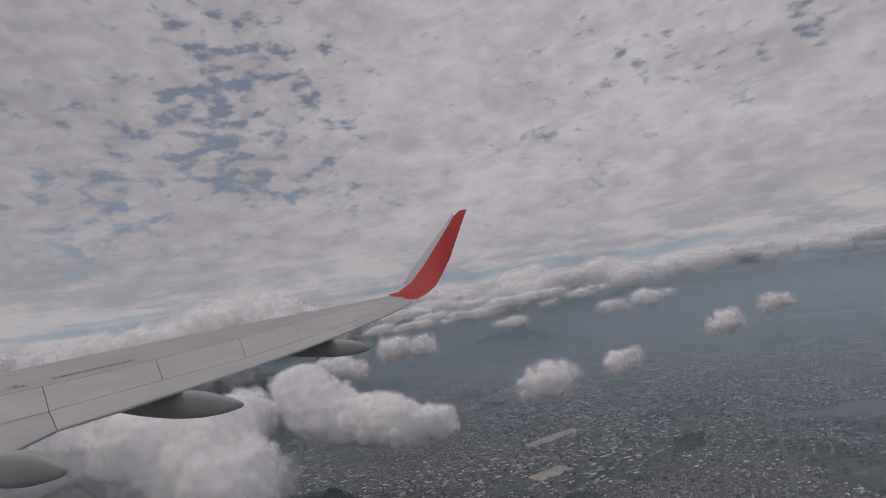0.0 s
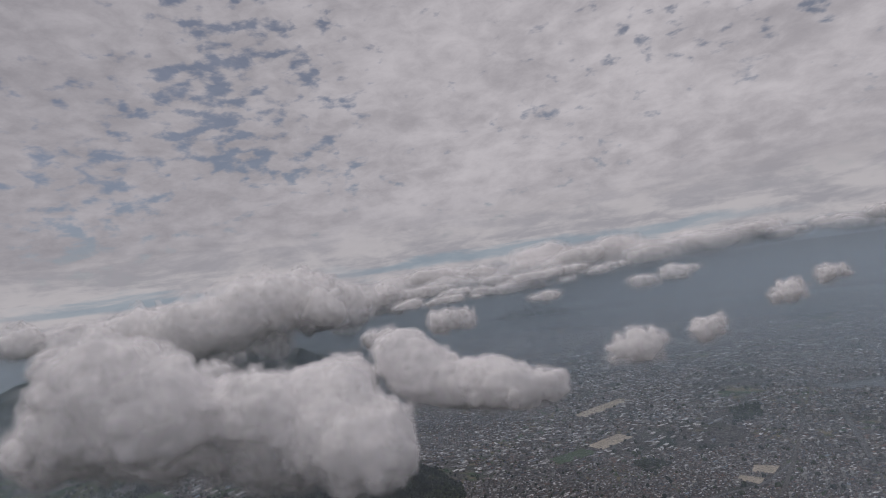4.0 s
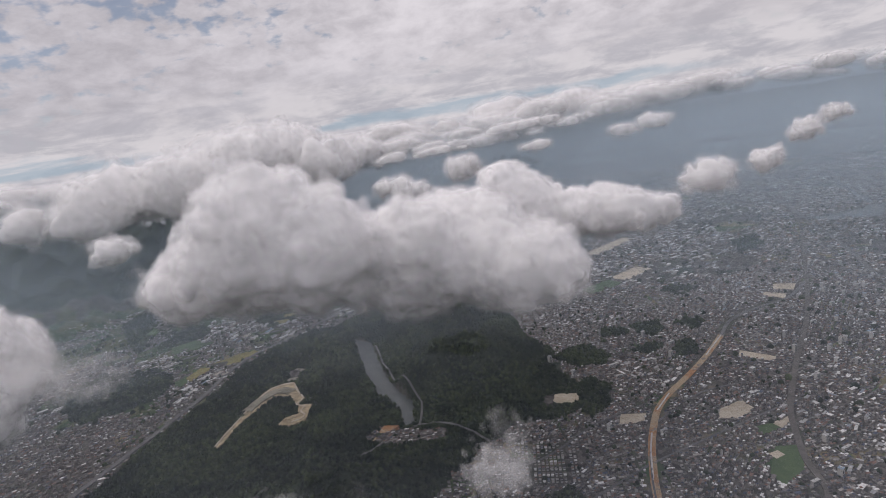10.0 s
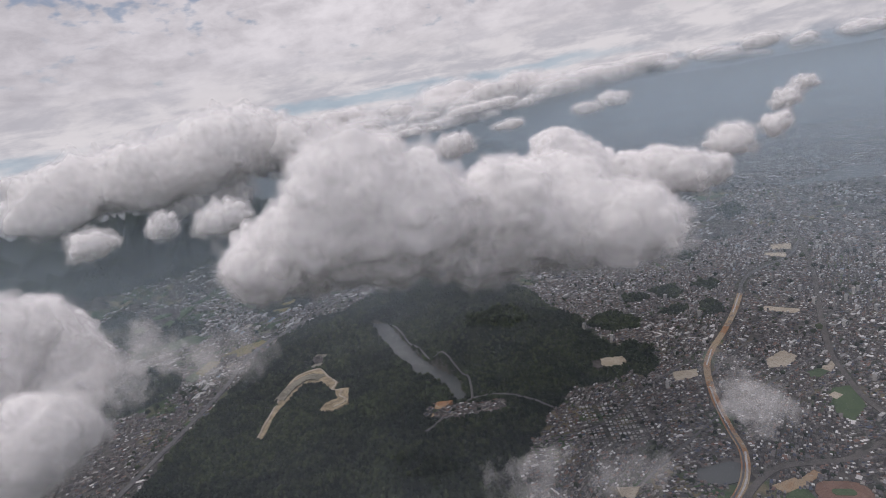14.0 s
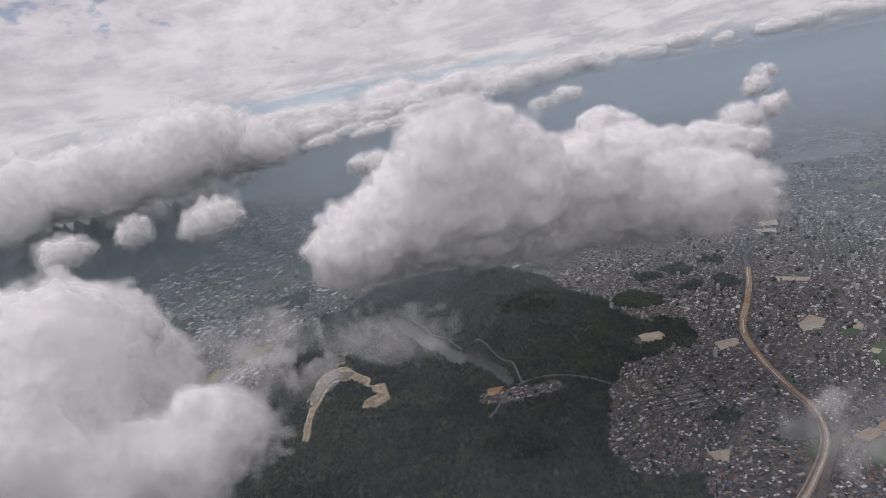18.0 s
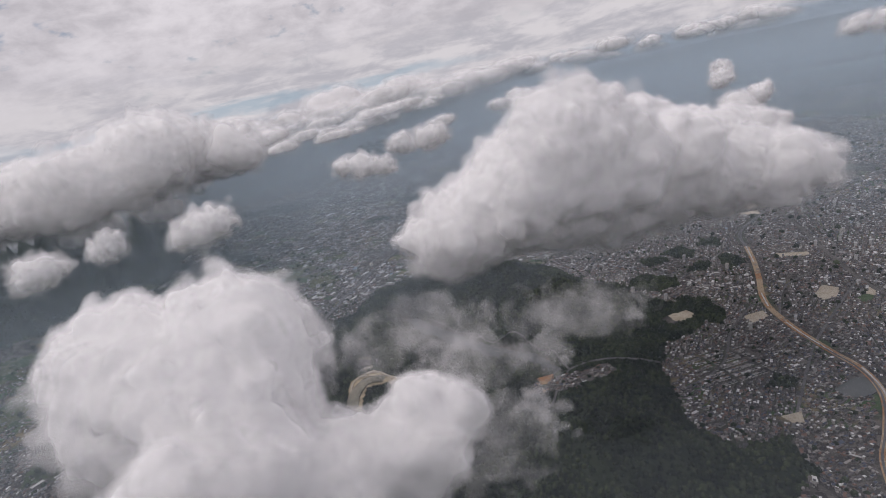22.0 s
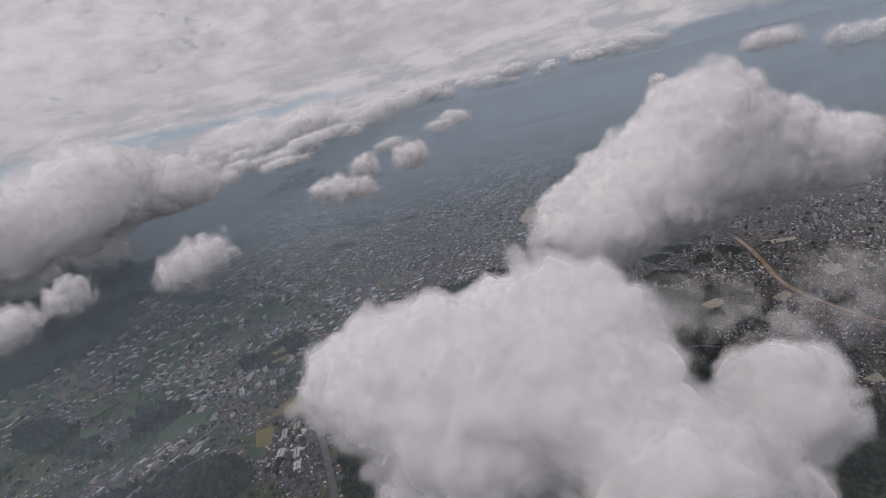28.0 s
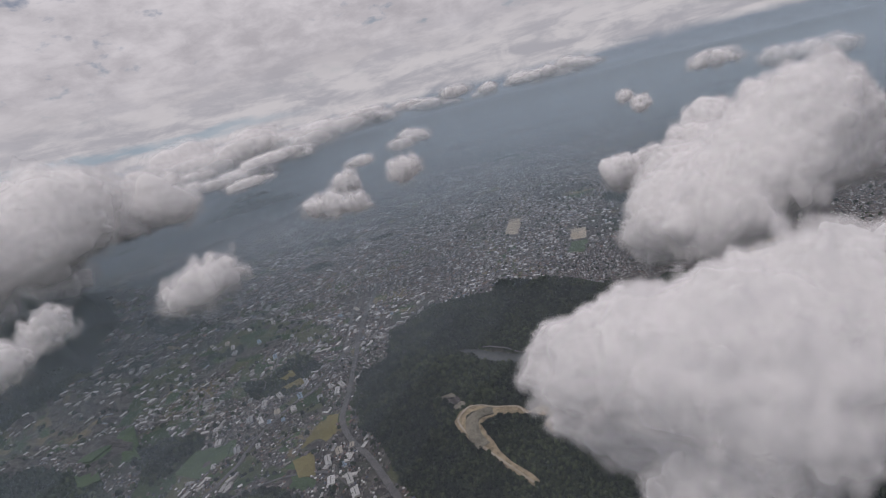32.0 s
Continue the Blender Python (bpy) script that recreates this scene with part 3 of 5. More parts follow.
def axis(lo, hi, step, far_lo, far_hi):
    mid = np.arange(lo, hi, step)
    grow = [0.0]
    d = step
    while grow[-1] < 10:
        d = min(d * 1.11, 0.25)
        grow.append(grow[-1] + d)
    g = np.array(grow[1:])
    return np.concatenate([(lo - g[g < lo - far_lo])[::-1], mid, hi + g[g < far_hi - hi]])


xs, ys = axis(-1.05, 0.72, 0.0045, -8.6, 8.6), axis(0.2, 1.4, 0.0045, -8.6, 8.6)
gx, gy = [a.ravel() for a in np.meshgrid(xs, ys)]
wood, farm, clear = cover_of(gx, gy)
gz = height_of(gx, gy)
nx, ny = len(xs), len(ys)
idx = np.arange(nx * ny).reshape(ny, nx)
quads = np.stack([idx[:-1, :-1], idx[:-1, 1:], idx[1:, 1:], idx[1:, :-1]], -1).reshape(-1, 4)
me = mesh_of("ground", np.stack([gx, gy, gz], 1) * U, quads, [ground_mat], smooth=True)
col = np.zeros((nx * ny, 4), dtype=np.float32)
col[:, 0], col[:, 1], col[:, 3] = wood & ~clear, farm & ~clear, 1
me.color_attributes.new("cover", "FLOAT_COLOR", "POINT").data.foreach_set("color", col.ravel())
ground = tagged(new("ground", me), "hazy plain of towns, farmland and dark wooded hills", "ground", kind="structure")


def level_of(px, py):
    return float(height_of(np.array([px]), np.array([py]))[0])


def sheet(name, poly, mat, lift):
    """A flat patch of ground with a bevelled rim."""
    bm = bmesh.new()
    top = [bm.verts.new((x * U, y * U, lift)) for x, y in poly]
    cx, cy = np.mean(poly, axis=0)
    low = [bm.verts.new(((cx + (x - cx) * 1.015) * U, (cy + (y - cy) * 1.015) * U, -0.6)) for x, y in poly]
    bm.faces.new(top)
    for i in range(len(poly)):
        j = (i + 1) % len(poly)
        bm.faces.new((top[i], low[i], low[j], top[j]))
    bmesh.ops.triangulate(bm, faces=[f for f in bm.faces if len(f.verts) > 4])
    bmesh.ops.recalc_face_normals(bm, faces=bm.faces)
    me = bpy.data.meshes.new(name)
    bm.to_mesh(me)
    bm.free()
    me.materials.append(mat)
    return new(name, me)


def densify(line, step):
    p = np.array(line)
    ext = np.vstack([2 * p[0] - p[1], p, 2 * p[-1] - p[-2]])
    out = []
    for i in range(1, len(ext) - 2):
        n = max(2, int(np.hypot(*(ext[i + 1] - ext[i])) / step))
        for k in np.arange(n) / n:
            a, b, c, d = ext[i - 1:i + 3]
            out.append(0.5 * (2 * b + (c - a) * k + (2 * a - 5 * b + 4 * c - d) * k * k + (3 * b - a - 3 * c + d) * k ** 3))
    return np.array(out + [p[-1]])


def ribbon(name, line, half, mat, lift=0.35, offset=0.0, thick=0.5):
    """A road or track bed that follows a line over the ground."""
    p = densify(line, 0.006)
    d = np.gradient(p, axis=0)
    n = np.stack([-d[:, 1], d[:, 0]], 1) / np.linalg.norm(d, axis=1)[:, None]
    z = height_of(p[:, 0], p[:, 1]) * U + lift
    mid = p * U + n * offset
    a, b = mid - n * half, mid + n * half
    k = len(p)
    v = np.concatenate([np.c_[a, z], np.c_[b, z], np.c_[a - n * 0.2, z - thick], np.c_[b + n * 0.2, z - thick]])
    f = []
    for i in range(k - 1):
        f += [(i, i + 1, k + i + 1, k + i), (i, 2 * k + i, 2 * k + i + 1, i + 1), (k + i, k + i + 1, 3 * k + i + 1, 3 * k + i)]
    me = mesh_of(name, v, f, [mat])
    return new(name, me)


tagged(sheet("lake", LAKE, water_mat, 0.10), "narrow grey reservoir between wooded hills", "lake", kind="structure")
tagged(sheet("pond", POND, water_mat, 0.25), "round grey pond beside the new road", "pond", kind="structure")
tagged(sheet("river", RIVER, water_mat, 0.25), "wide pale river through the city", "river", kind="structure")
tagged(sheet("river_arm", RIVER_ARM, water_mat, 0.30), "narrow grey arm of the river", "river", kind="structure")
tagged(sheet("bay", BAY, water_mat, 0.25), "wide hazy grey bay beyond the city", "bay", kind="structure")
tagged(sheet("quarry", QUARRY, quarry_mat, 1.1), "pale bare quarry cut into the wooded hill", "quarry", kind="structure")
tagged(sheet("quarry_yard", QUARRY_YARD, yard_mat, 0.9), "grey-green disturbed ground above the quarry", "quarry", kind="structure")
tagged(ribbon("quarry_road", QUARRY_ROAD, 0.55, sand_mat, 1.6), "pale dusty haul road round the quarry", "road", kind="structure")
tagged(ribbon("quarry_bench", QUARRY_BENCH, 4.5, yard_mat, 1.9, 0, 1.2), "grey-brown raised bench of the quarry", "quarry", kind="structure")
tagged(ribbon("construction_road", BYPASS[:14], 2.1, earth_mat), "orange bare earth strip of a new road", "road", kind="structure")
tagged(ribbon("finished_road", BYPASS[13:], 1.5, road_mat), "grey finished stretch of the new road", "road", kind="structure")
for first, last, side, mat in ((0, 7, 0.9, road_mat), (0, 5, -0.9, concrete_mat), (6, 8, 0.5, concrete_mat), (9, 10, 0.2, concrete_mat), (12, 13, 0.3, concrete_mat)):
    tagged(ribbon("new_carriageway", BYPASS[first:last + 1], 0.45, mat, 0.5, side), "pale unfinished lane on the earth strip", "road", kind="structure")
tagged(ribbon("railway", RAILWAY, 1.7, rail_mat, 0.4), "dark brown double railway line through the town", "railway", kind="structure")
tagged(ribbon("expressway", EXPRESSWAY, 2.3, road_mat, 1.0, 0, 1.2), "grey raised expressway along the wooded hill", "expressway", kind="structure")
tagged(ribbon("valley_railway", VALLEY_LINE, 1.5, road_mat, 0.5), "grey railway line along the valley floor", "railway", kind="structure")
tagged(ribbon("lakeside_road", LAKE_ROAD, 0.7, road_mat, 0.6), "narrow pale road along the reservoir", "road", kind="structure")
tagged(ribbon("hill_road", HILL_ROAD, 0.7, road_mat, 0.6), "narrow road into the wooded hills", "road", kind="structure")
tagged(ribbon("city_road", CITY_ROAD, 2.2, road_mat, 0.4), "straight grey main road through the city", "road", kind="structure")
for line in STREETS:
    tagged(ribbon("street", line, 0.75, road_mat, 0.25, 0, 0.3), "grey main street between the houses", "street", kind="structure")


def oval(cx, cy, long, wide, turn, n=40):
    """The outline of a stadium: straight sides with rounded ends."""
    out = []
    for k in range(n):
        a = 2 * math.pi * k / n
        x, y = (long - wide) * (1 if math.cos(a) > 0 else -1) + wide * math.cos(a), wide * math.sin(a)
        out.append((cx + x * math.cos(turn) - y * math.sin(turn), cy + x * math.sin(turn) + y * math.cos(turn)))
    return out


TRACK_AT = (-0.088, 0.343)
tagged(sheet("running_track", oval(*TRACK_AT, 0.0192, 0.0126, -0.48), track_mat, 0.45), "reddish-brown oval running track", "running track", kind="structure")
tagged(sheet("track_infield", oval(*TRACK_AT, 0.0082, 0.0036, -0.48), grass_mat, 0.60), "green grass infield of the running track", "sports field", kind="structure")
FIELD_LOOK = {"sand": (sand_mat, "pale tan sandy school ground among houses", "school ground", "sports_ground"), "grass": (grass_mat, "green grass sports field among houses", "sports field", "grass_field"), "earth": (earth_mat, "bare brown earth lot beside the railway", "earth lot", "earth_lot"), "yellow": (yellow_mat, "yellow-green ripening rice field in the valley", "rice field", "rice_field")}
for what, poly in FIELDS:
    mat, label, cat, name = FIELD_LOOK[what]
    tagged(sheet(name, poly, mat, 0.3 + level_of(*np.mean(poly, axis=0)) * U), label, cat, kind="structure")


# ---- houses ----
def town(name, x0, x1, y0, y1, step, size, tall, seed, keep, label, roofed):
    """Rows of small houses along streets, over all built-up ground in a stretch of the plan."""
    rng = np.random.default_rng(seed)
    u, v = np.meshgrid(np.arange(x0, x1, step), np.arange(y0, y1, step * 0.92))
    u, v = u.ravel(), v.ravel()
    u = u + rng.normal(0, step * 0.14, u.shape)
    v = v + rng.normal(0, step * 0.14, v.shape)
    cell = np.floor(u / 0.11 + 0.6 * np.sin(v * 23)) * 7 + np.floor(v / 0.11 + 0.6 * np.sin(u * 19)) * 13
    turn = 0.5 * np.sin(cell * 12.9898) + 0.25
    c, s = np.cos(turn), np.sin(turn)
    along, across = u * c + v * s, v * c - u * s
    street = (np.mod(along, step * 7.3) < step * 1.0) | (np.mod(across, step * 3.1) < step * 0.75)
    wood, farm, clear = cover_of(u, v)
    ok = ~street & ~wood & ~clear & (rng.random(u.shape) < keep) & (~farm | (rng.random(u.shape) < 0.13))
    ok &= flat_noise(u, v, 26, seed + 3, 3) > -0.42
    ok &= ~inside(u, v, ESTATE)
    if step > 0.005:
        ok &= flat_noise(u, v, 7, 19, 3) > -0.22
    u, v, turn = u[ok], v[ok], turn[ok]
    n = len(u)
    big = np.where(rng.random(n) < 0.07, rng.uniform(1.4, 2.6, n), 1.0)
    a = size * U * rng.uniform(0.75, 1.2, n) * big / 2
    b = size * U * rng.uniform(0.55, 0.95, n) * np.sqrt(big) / 2
    h = tall * rng.uniform(0.7, 1.35, n) * np.where(rng.random(n) < 0.03, 2.2, 1)
    z = height_of(u, v) * U
    c, s = np.cos(turn), np.sin(turn)
    verts = np.zeros((n, 10, 3))
    shapes = [(-1, -1), (1, -1), (1, 1), (-1, 1)]
    for k, (i, j) in enumerate(shapes):
        for lvl in (0, 1):
            grow = 1.0 if lvl == 0 else 1.06
            lx, ly = i * a * grow, j * b * grow
            verts[:, k + 4 * lvl] = np.stack([u * U + lx * c - ly * s, v * U + lx * s + ly * c, z + (h if lvl else -0.5)], 1)
    flat = (big > 1) | (rng.random(n) < (1 - roofed))
    up = np.where(flat, 0.02, 0.42) * h
    for k, i in ((8, -0.5), (9, 0.5)):
        lx = i * a * np.where(flat, 0.3, 1)
        verts[:, k] = np.stack([u * U + lx * c, v * U + lx * s, z + h + up], 1)
    # walls and roof are separate islands, so that each gets its own colour
    roof = verts[:, 4:].copy()
    allv = np.concatenate([verts[:, :8], roof], 1).reshape(-1, 3)
    base = (np.arange(n) * 14)[:, None]
    walls = np.concatenate([base + np.array([q]) for q in ((0, 1, 5, 4), (1, 2, 6, 5), (2, 3, 7, 6), (3, 0, 4, 7))], 0)
    slopes4 = np.concatenate([base + np.array([q]) for q in ((8, 9, 13, 12), (10, 11, 12, 13))], 0)
    slopes3 = np.concatenate([base + np.array([q]) for q in ((9, 10, 13), (11, 8, 12))], 0)
    faces = walls.tolist() + slopes4.tolist() + slopes3.tolist()
    me = mesh_of(name, allv, faces, [wall_mat, roof_mat], [0] * (4 * n) + [1] * (4 * n))
    print(name, n)
    return tagged(new(name, me), label, "houses", kind="stuff")


town("near_houses", -0.40, 0.42, 0.26, 0.92, 0.0028, 0.0024, 0.95, 1, 0.93, "dense low houses with grey, brown and blue roofs", 0.8)
town("valley_houses", -1.05, -0.40, 0.62, 1.30, 0.0036, 0.0028, 1.0, 2, 0.60, "scattered valley houses with dark tiled roofs", 0.8)
town("city_houses", 0.42, 1.15, 0.40, 1.50, 0.0056, 0.0046, 1.5, 3, 0.9, "dense grey city blocks and houses", 0.4)
town("plain_houses", -0.40, 0.42, 0.92, 1.80, 0.0056, 0.0045, 1.3, 4, 0.85, "dense grey houses on the plain", 0.5)
town("outer_houses", -1.0, 2.0, 1.50, 3.0, 0.0150, 0.0105, 1.8, 5, 0.8, "far hazy grey town districts", 0.1)


def halls(name, x0, x1, y0, y1, count, seed, label, low, high):
    """Long pale flat-roofed halls, strewn over the plain in clusters."""
    rng = np.random.default_rng(seed)
    u, v = rng.uniform(x0, x1, count * 4), rng.uniform(y0, y1, count * 4)
    wood, farm, clear = cover_of(u, v)
    ok = ~wood & ~clear & (flat_noise(u, v, 6, seed, 3) > 0.0)
    u, v = u[ok][:count], v[ok][:count]
    n = len(u)
    a, b, h = U * rng.uniform(low, high, n), U * rng.uniform(low, high, n) * 0.42, rng.uniform(0.9, 2.2, n)
    turn = 0.5 + 0.15 * rng.normal(size=n) + np.where(rng.random(n) < 0.3, math.pi / 2, 0)
    c, s = np.cos(turn), np.sin(turn)
    verts = np.zeros((n, 12, 3))
    for k, (i, j) in enumerate(((-1, -1), (1, -1), (1, 1), (-1, 1))):
        for lvl, zz in ((0, -0.5), (1, 1.0), (2, 1.0)):
            g = 1.03 if lvl == 2 else 1.0
            verts[:, k + 4 * lvl] = np.stack([u * U + g * (i * a * c - j * b * s), v * U + g * (i * a * s + j * b * c), height_of(u, v) * U + np.where(zz > 0, h + 0.1 * (lvl == 2), -0.5)], 1)
    base = (np.arange(n) * 12)[:, None]
    f = np.concatenate([base + np.array([q]) for q in ((0, 1, 5, 4), (1, 2, 6, 5), (2, 3, 7, 6), (3, 0, 4, 7), (8, 9, 10, 11))], 0)
    me = mesh_of(name, verts.reshape(-1, 3), f, [wall_mat, pale_roof_mat], [0] * (4 * n) + [1] * n)
    return tagged(new(name, me), label, "halls", kind="stuff")


halls("plain_halls", -0.45, 0.9, 0.95, 2.6, 2600, 61, "long pale factory and warehouse roofs on the plain", 0.003, 0.008)
halls("town_halls", -0.25, 0.45, 0.33, 0.95, 420, 62, "pale flat roofs of schools and shops among houses", 0.0022, 0.0048)
halls("valley_halls", -0.95, -0.42, 0.86, 1.5, 300, 63, "pale workshop roofs along the valley", 0.003, 0.007)


def canopy(name, x0, x1, y0, y1, step, size, seed, label):
    """Tree crowns, close together, over the wooded ground."""
    rng = np.random.default_rng(seed)
    u, v = np.meshgrid(np.arange(x0, x1, step), np.arange(y0, y1, step))
    u = u.ravel() + rng.uniform(-0.5, 0.5, u.size) * step
    v = v.ravel() + rng.uniform(-0.5, 0.5, v.size) * step
    wood, farm, clear = cover_of(u, v)
    ok = wood & ~clear & (rng.random(u.shape) < 0.9)
    for line in (LAKE_ROAD, HILL_ROAD):
        ok &= ~near_line(u, v, line, 0.003)
    stray = ~wood & ~clear & (rng.random(u.shape) < 0.05)
    ok |= stray
    u, v = u[ok], v[ok]
    n = len(u)
    r = size * U * rng.uniform(0.6, 1.35, n)
    z = height_of(u, v) * U
    verts = np.zeros((n, 9, 3))
    for k in range(4):
        for ring, (rad, lift) in enumerate(((0.95, 0.1), (0.75, 0.85))):
            ang = k * math.pi / 2 + ring * 0.7 + rng.uniform(-0.3, 0.3, n)
            q = r * rad * rng.uniform(0.8, 1.2, n)
            verts[:, k + 4 * ring] = np.stack([u * U + q * np.cos(ang), v * U + q * np.sin(ang), z + r * lift * rng.uniform(0.8, 1.2, n)], 1)
    verts[:, 8] = np.stack([u * U, v * U, z + r * rng.uniform(1.1, 1.5, n)], 1)
    base = (np.arange(n) * 9)[:, None]
    f = np.concatenate([base + np.array([q]) for q in ((0, 1, 5, 4), (1, 2, 6, 5), (2, 3, 7, 6), (3, 0, 4, 7))], 0).tolist()
    f += np.concatenate([base + np.array([q]) for q in ((4, 5, 8), (5, 6, 8), (6, 7, 8), (7, 4, 8))], 0).tolist()
    me = mesh_of(name, verts.reshape(-1, 3), f, [leaf_mat], smooth=True)
    print(name, n)
    return tagged(new(name, me), label, "trees", kind="stuff")


canopy("hill_woods", -0.72, 0.10, 0.28, 1.12, 0.0040, 0.0026, 81, "dense dark green wood over steep hills")
canopy("valley_woods", -1.05, -0.40, 0.80, 1.60, 0.0065, 0.0040, 82, "dark green woods and trees in the valley")
canopy("far_woods", 0.10, 1.0, 0.40, 1.7, 0.0080, 0.0042, 83, "far dark groves among the city blocks")

def box(bm, x0, x1, y0, y1, z0, z1, chamfer=0.04):
    """A box with its upper rim chamfered."""
    c = chamfer
    low = [bm.verts.new(p) for p in ((x0, y0, z0), (x1, y0, z0), (x1, y1, z0), (x0, y1, z0))]
    mid = [bm.verts.new(p) for p in ((x0, y0, z1 - c), (x1, y0, z1 - c), (x1, y1, z1 - c), (x0, y1, z1 - c))]
    top = [bm.verts.new(p) for p in ((x0 + c, y0 + c, z1), (x1 - c, y0 + c, z1), (x1 - c, y1 - c, z1), (x0 + c, y1 - c, z1))]
    for p, q in ((low, mid), (mid, top)):
        for i in range(4):
            bm.faces.new((p[i], p[(i + 1) % 4], q[(i + 1) % 4], q[i]))
    bm.faces.new(top)
    return bm


# ---- a planned estate: rows of detached houses ----
def house(long, deep, tall, pitch, label):
    """A small detached house: walls, hipped roof, porch."""
    root = tagged(new("house"), label, "house", "houses of the estate")
    part("walls", box(bmesh.new(), -long / 2, long / 2, -deep / 2, deep / 2, -0.5, tall, 0.01), big_wall_mat, root)
    bm = bmesh.new()
    e = 0.1
    v = [bm.verts.new(p) for p in ((-long / 2 - e, -deep / 2 - e, tall), (long / 2 + e, -deep / 2 - e, tall), (long / 2 + e, deep / 2 + e, tall), (-long / 2 - e, deep / 2 + e, tall), (-long * 0.22, 0, tall + pitch), (long * 0.22, 0, tall + pitch))]
    for f in ((0, 1, 5, 4), (2, 3, 4, 5), (1, 2, 5), (3, 0, 4), (3, 2, 1, 0)):
        bm.faces.new([v[i] for i in f])
    part("roof", bm, tile_roof_mat, root)
    part("porch", box(bmesh.new(), -long * 0.2, long * 0.2, -deep / 2 - 0.28, -deep / 2, -0.3, tall * 0.5, 0.02), big_wall_mat, root)
    return root


# ---- large buildings ----
def apartment_block(long, deep, floors, label):
    """A slab of flats: walls, a band of windows on each floor, a roof with a stair house."""
    root = tagged(new("apartment_block"), label, "apartment block", "tall blocks in the town")
    h = floors * 0.44
    part("walls", box(bmesh.new(), -long / 2, long / 2, -deep / 2, deep / 2, -0.6, h), big_wall_mat, root)
    for k in range(floors):
        z = 0.10 + 0.44 * k
        part("window_band", box(bmesh.new(), -long / 2 + 0.1, long / 2 - 0.1, -deep / 2 - 0.03, deep / 2 + 0.03, z, z + 0.22, 0.01), glass_mat, root)
    part("roof", box(bmesh.new(), -long / 2 - 0.05, long / 2 + 0.05, -deep / 2 - 0.05, deep / 2 + 0.05, h, h + 0.12), big_roof_mat, root)
    part("stair_house", box(bmesh.new(), -long * 0.1, long * 0.12, -deep * 0.25, deep * 0.2, h + 0.12, h + 0.6), big_wall_mat, root)
    return root


def factory_hall(long, deep, tall, label):
    """A low hall: walls, a shallow pitched roof with a ridge vent, a loading door."""
    root = tagged(new("factory_hall"), label, "factory hall", "factory halls in the valley")
    part("walls", box(bmesh.new(), -long / 2, long / 2, -deep / 2, deep / 2, -0.6, tall), big_wall_mat, root)
    bm = bmesh.new()
    e, r = 0.12, tall + deep * 0.12
    v = [bm.verts.new(p) for p in ((-long / 2 - e, -deep / 2 - e, tall), (long / 2 + e, -deep / 2 - e, tall), (long / 2 + e, deep / 2 + e, tall), (-long / 2 - e, deep / 2 + e, tall), (-long / 2 - e, 0, r), (long / 2 + e, 0, r))]
    for f in ((0, 1, 5, 4), (2, 3, 4, 5), (1, 2, 5), (3, 0, 4), (3, 2, 1, 0)):
        bm.faces.new([v[i] for i in f])
    part("roof", bm, big_roof_mat, root)
    part("ridge_vent", box(bmesh.new(), -long * 0.38, long * 0.38, -0.18, 0.18, r - 0.1, r + 0.22), glass_mat, root)
    part("loading_door", box(bmesh.new(), -0.6, 0.6, -deep / 2 - 0.06, -deep / 2 + 0.1, -0.2, tall * 0.7, 0.02), glass_mat, root)
    return root


rng = np.random.default_rng(7)
tall_kinds = [apartment_block(4.6, 1.8, 7, "pale concrete apartment slab among low houses"), apartment_block(3.2, 2.4, 10, "tall grey office tower in the town centre"), apartment_block(6.0, 1.7, 5, "long low white housing block near the station"), apartment_block(2.6, 2.4, 12, "slim tall apartment tower by the railway")]
hall_kinds = [factory_hall(9.0, 5.0, 1.5, "large white-roofed factory hall in the valley"), factory_hall(6.0, 3.4, 1.3, "grey factory hall beside the expressway"), factory_hall(12.0, 4.2, 1.6, "long blue-grey warehouse by the valley railway")]


def settle(kinds, spots, turn, spread):
    """The first of each kind stands on the first spots; the rest are copies."""
    for k, (x, y) in enumerate(spots):
        m = pose(x * U, y * U, level_of(x, y) * U, 0, 0, turn + rng.normal(0, spread))
        if k < len(kinds):
            kinds[k].matrix_basis = m
        else:
            copy_thing(kinds[k % len(kinds)], m)


def spots_in(x0, x1, y0, y1, count, apart):
    out = []
    x, y = rng.uniform(x0, x1, count * 30), rng.uniform(y0, y1, count * 30)
    wood, farm, clear = cover_of(x, y)
    for a, b in zip(x[~wood & ~clear], y[~wood & ~clear]):
        if len(out) < count and all(math.hypot(a - c, b - d) > apart for c, d in out):
            out.append((a, b))
    return out


house_kinds = [house(1.5, 1.15, 0.75, 0.35, "detached house with a dark tiled hip roof"), house(1.35, 1.2, 0.8, 0.3, "small detached house with a brown roof"), house(1.6, 1.0, 0.7, 0.32, "detached house with a grey slate roof")]
rows = []
for i in range(40):
    for j in range(40):
        a, b = i * 0.0040, j * 0.0046 + (0.0016 if j % 2 else 0.0)
        c, d = math.cos(radians(-14)), math.sin(radians(-14))
        x, y = -0.245 + a * c - b * d, 0.470 + a * d + b * c
        if inside(np.array([x]), np.array([y]), ESTATE)[0] and i % 9 != 8:
            rows.append((x, y))
rows = [q for q, ok in zip(rows, ~(cover_of(*np.array(rows).T)[0] | cover_of(*np.array(rows).T)[2])) if ok]
settle(house_kinds, rows[:290], -14, 3)
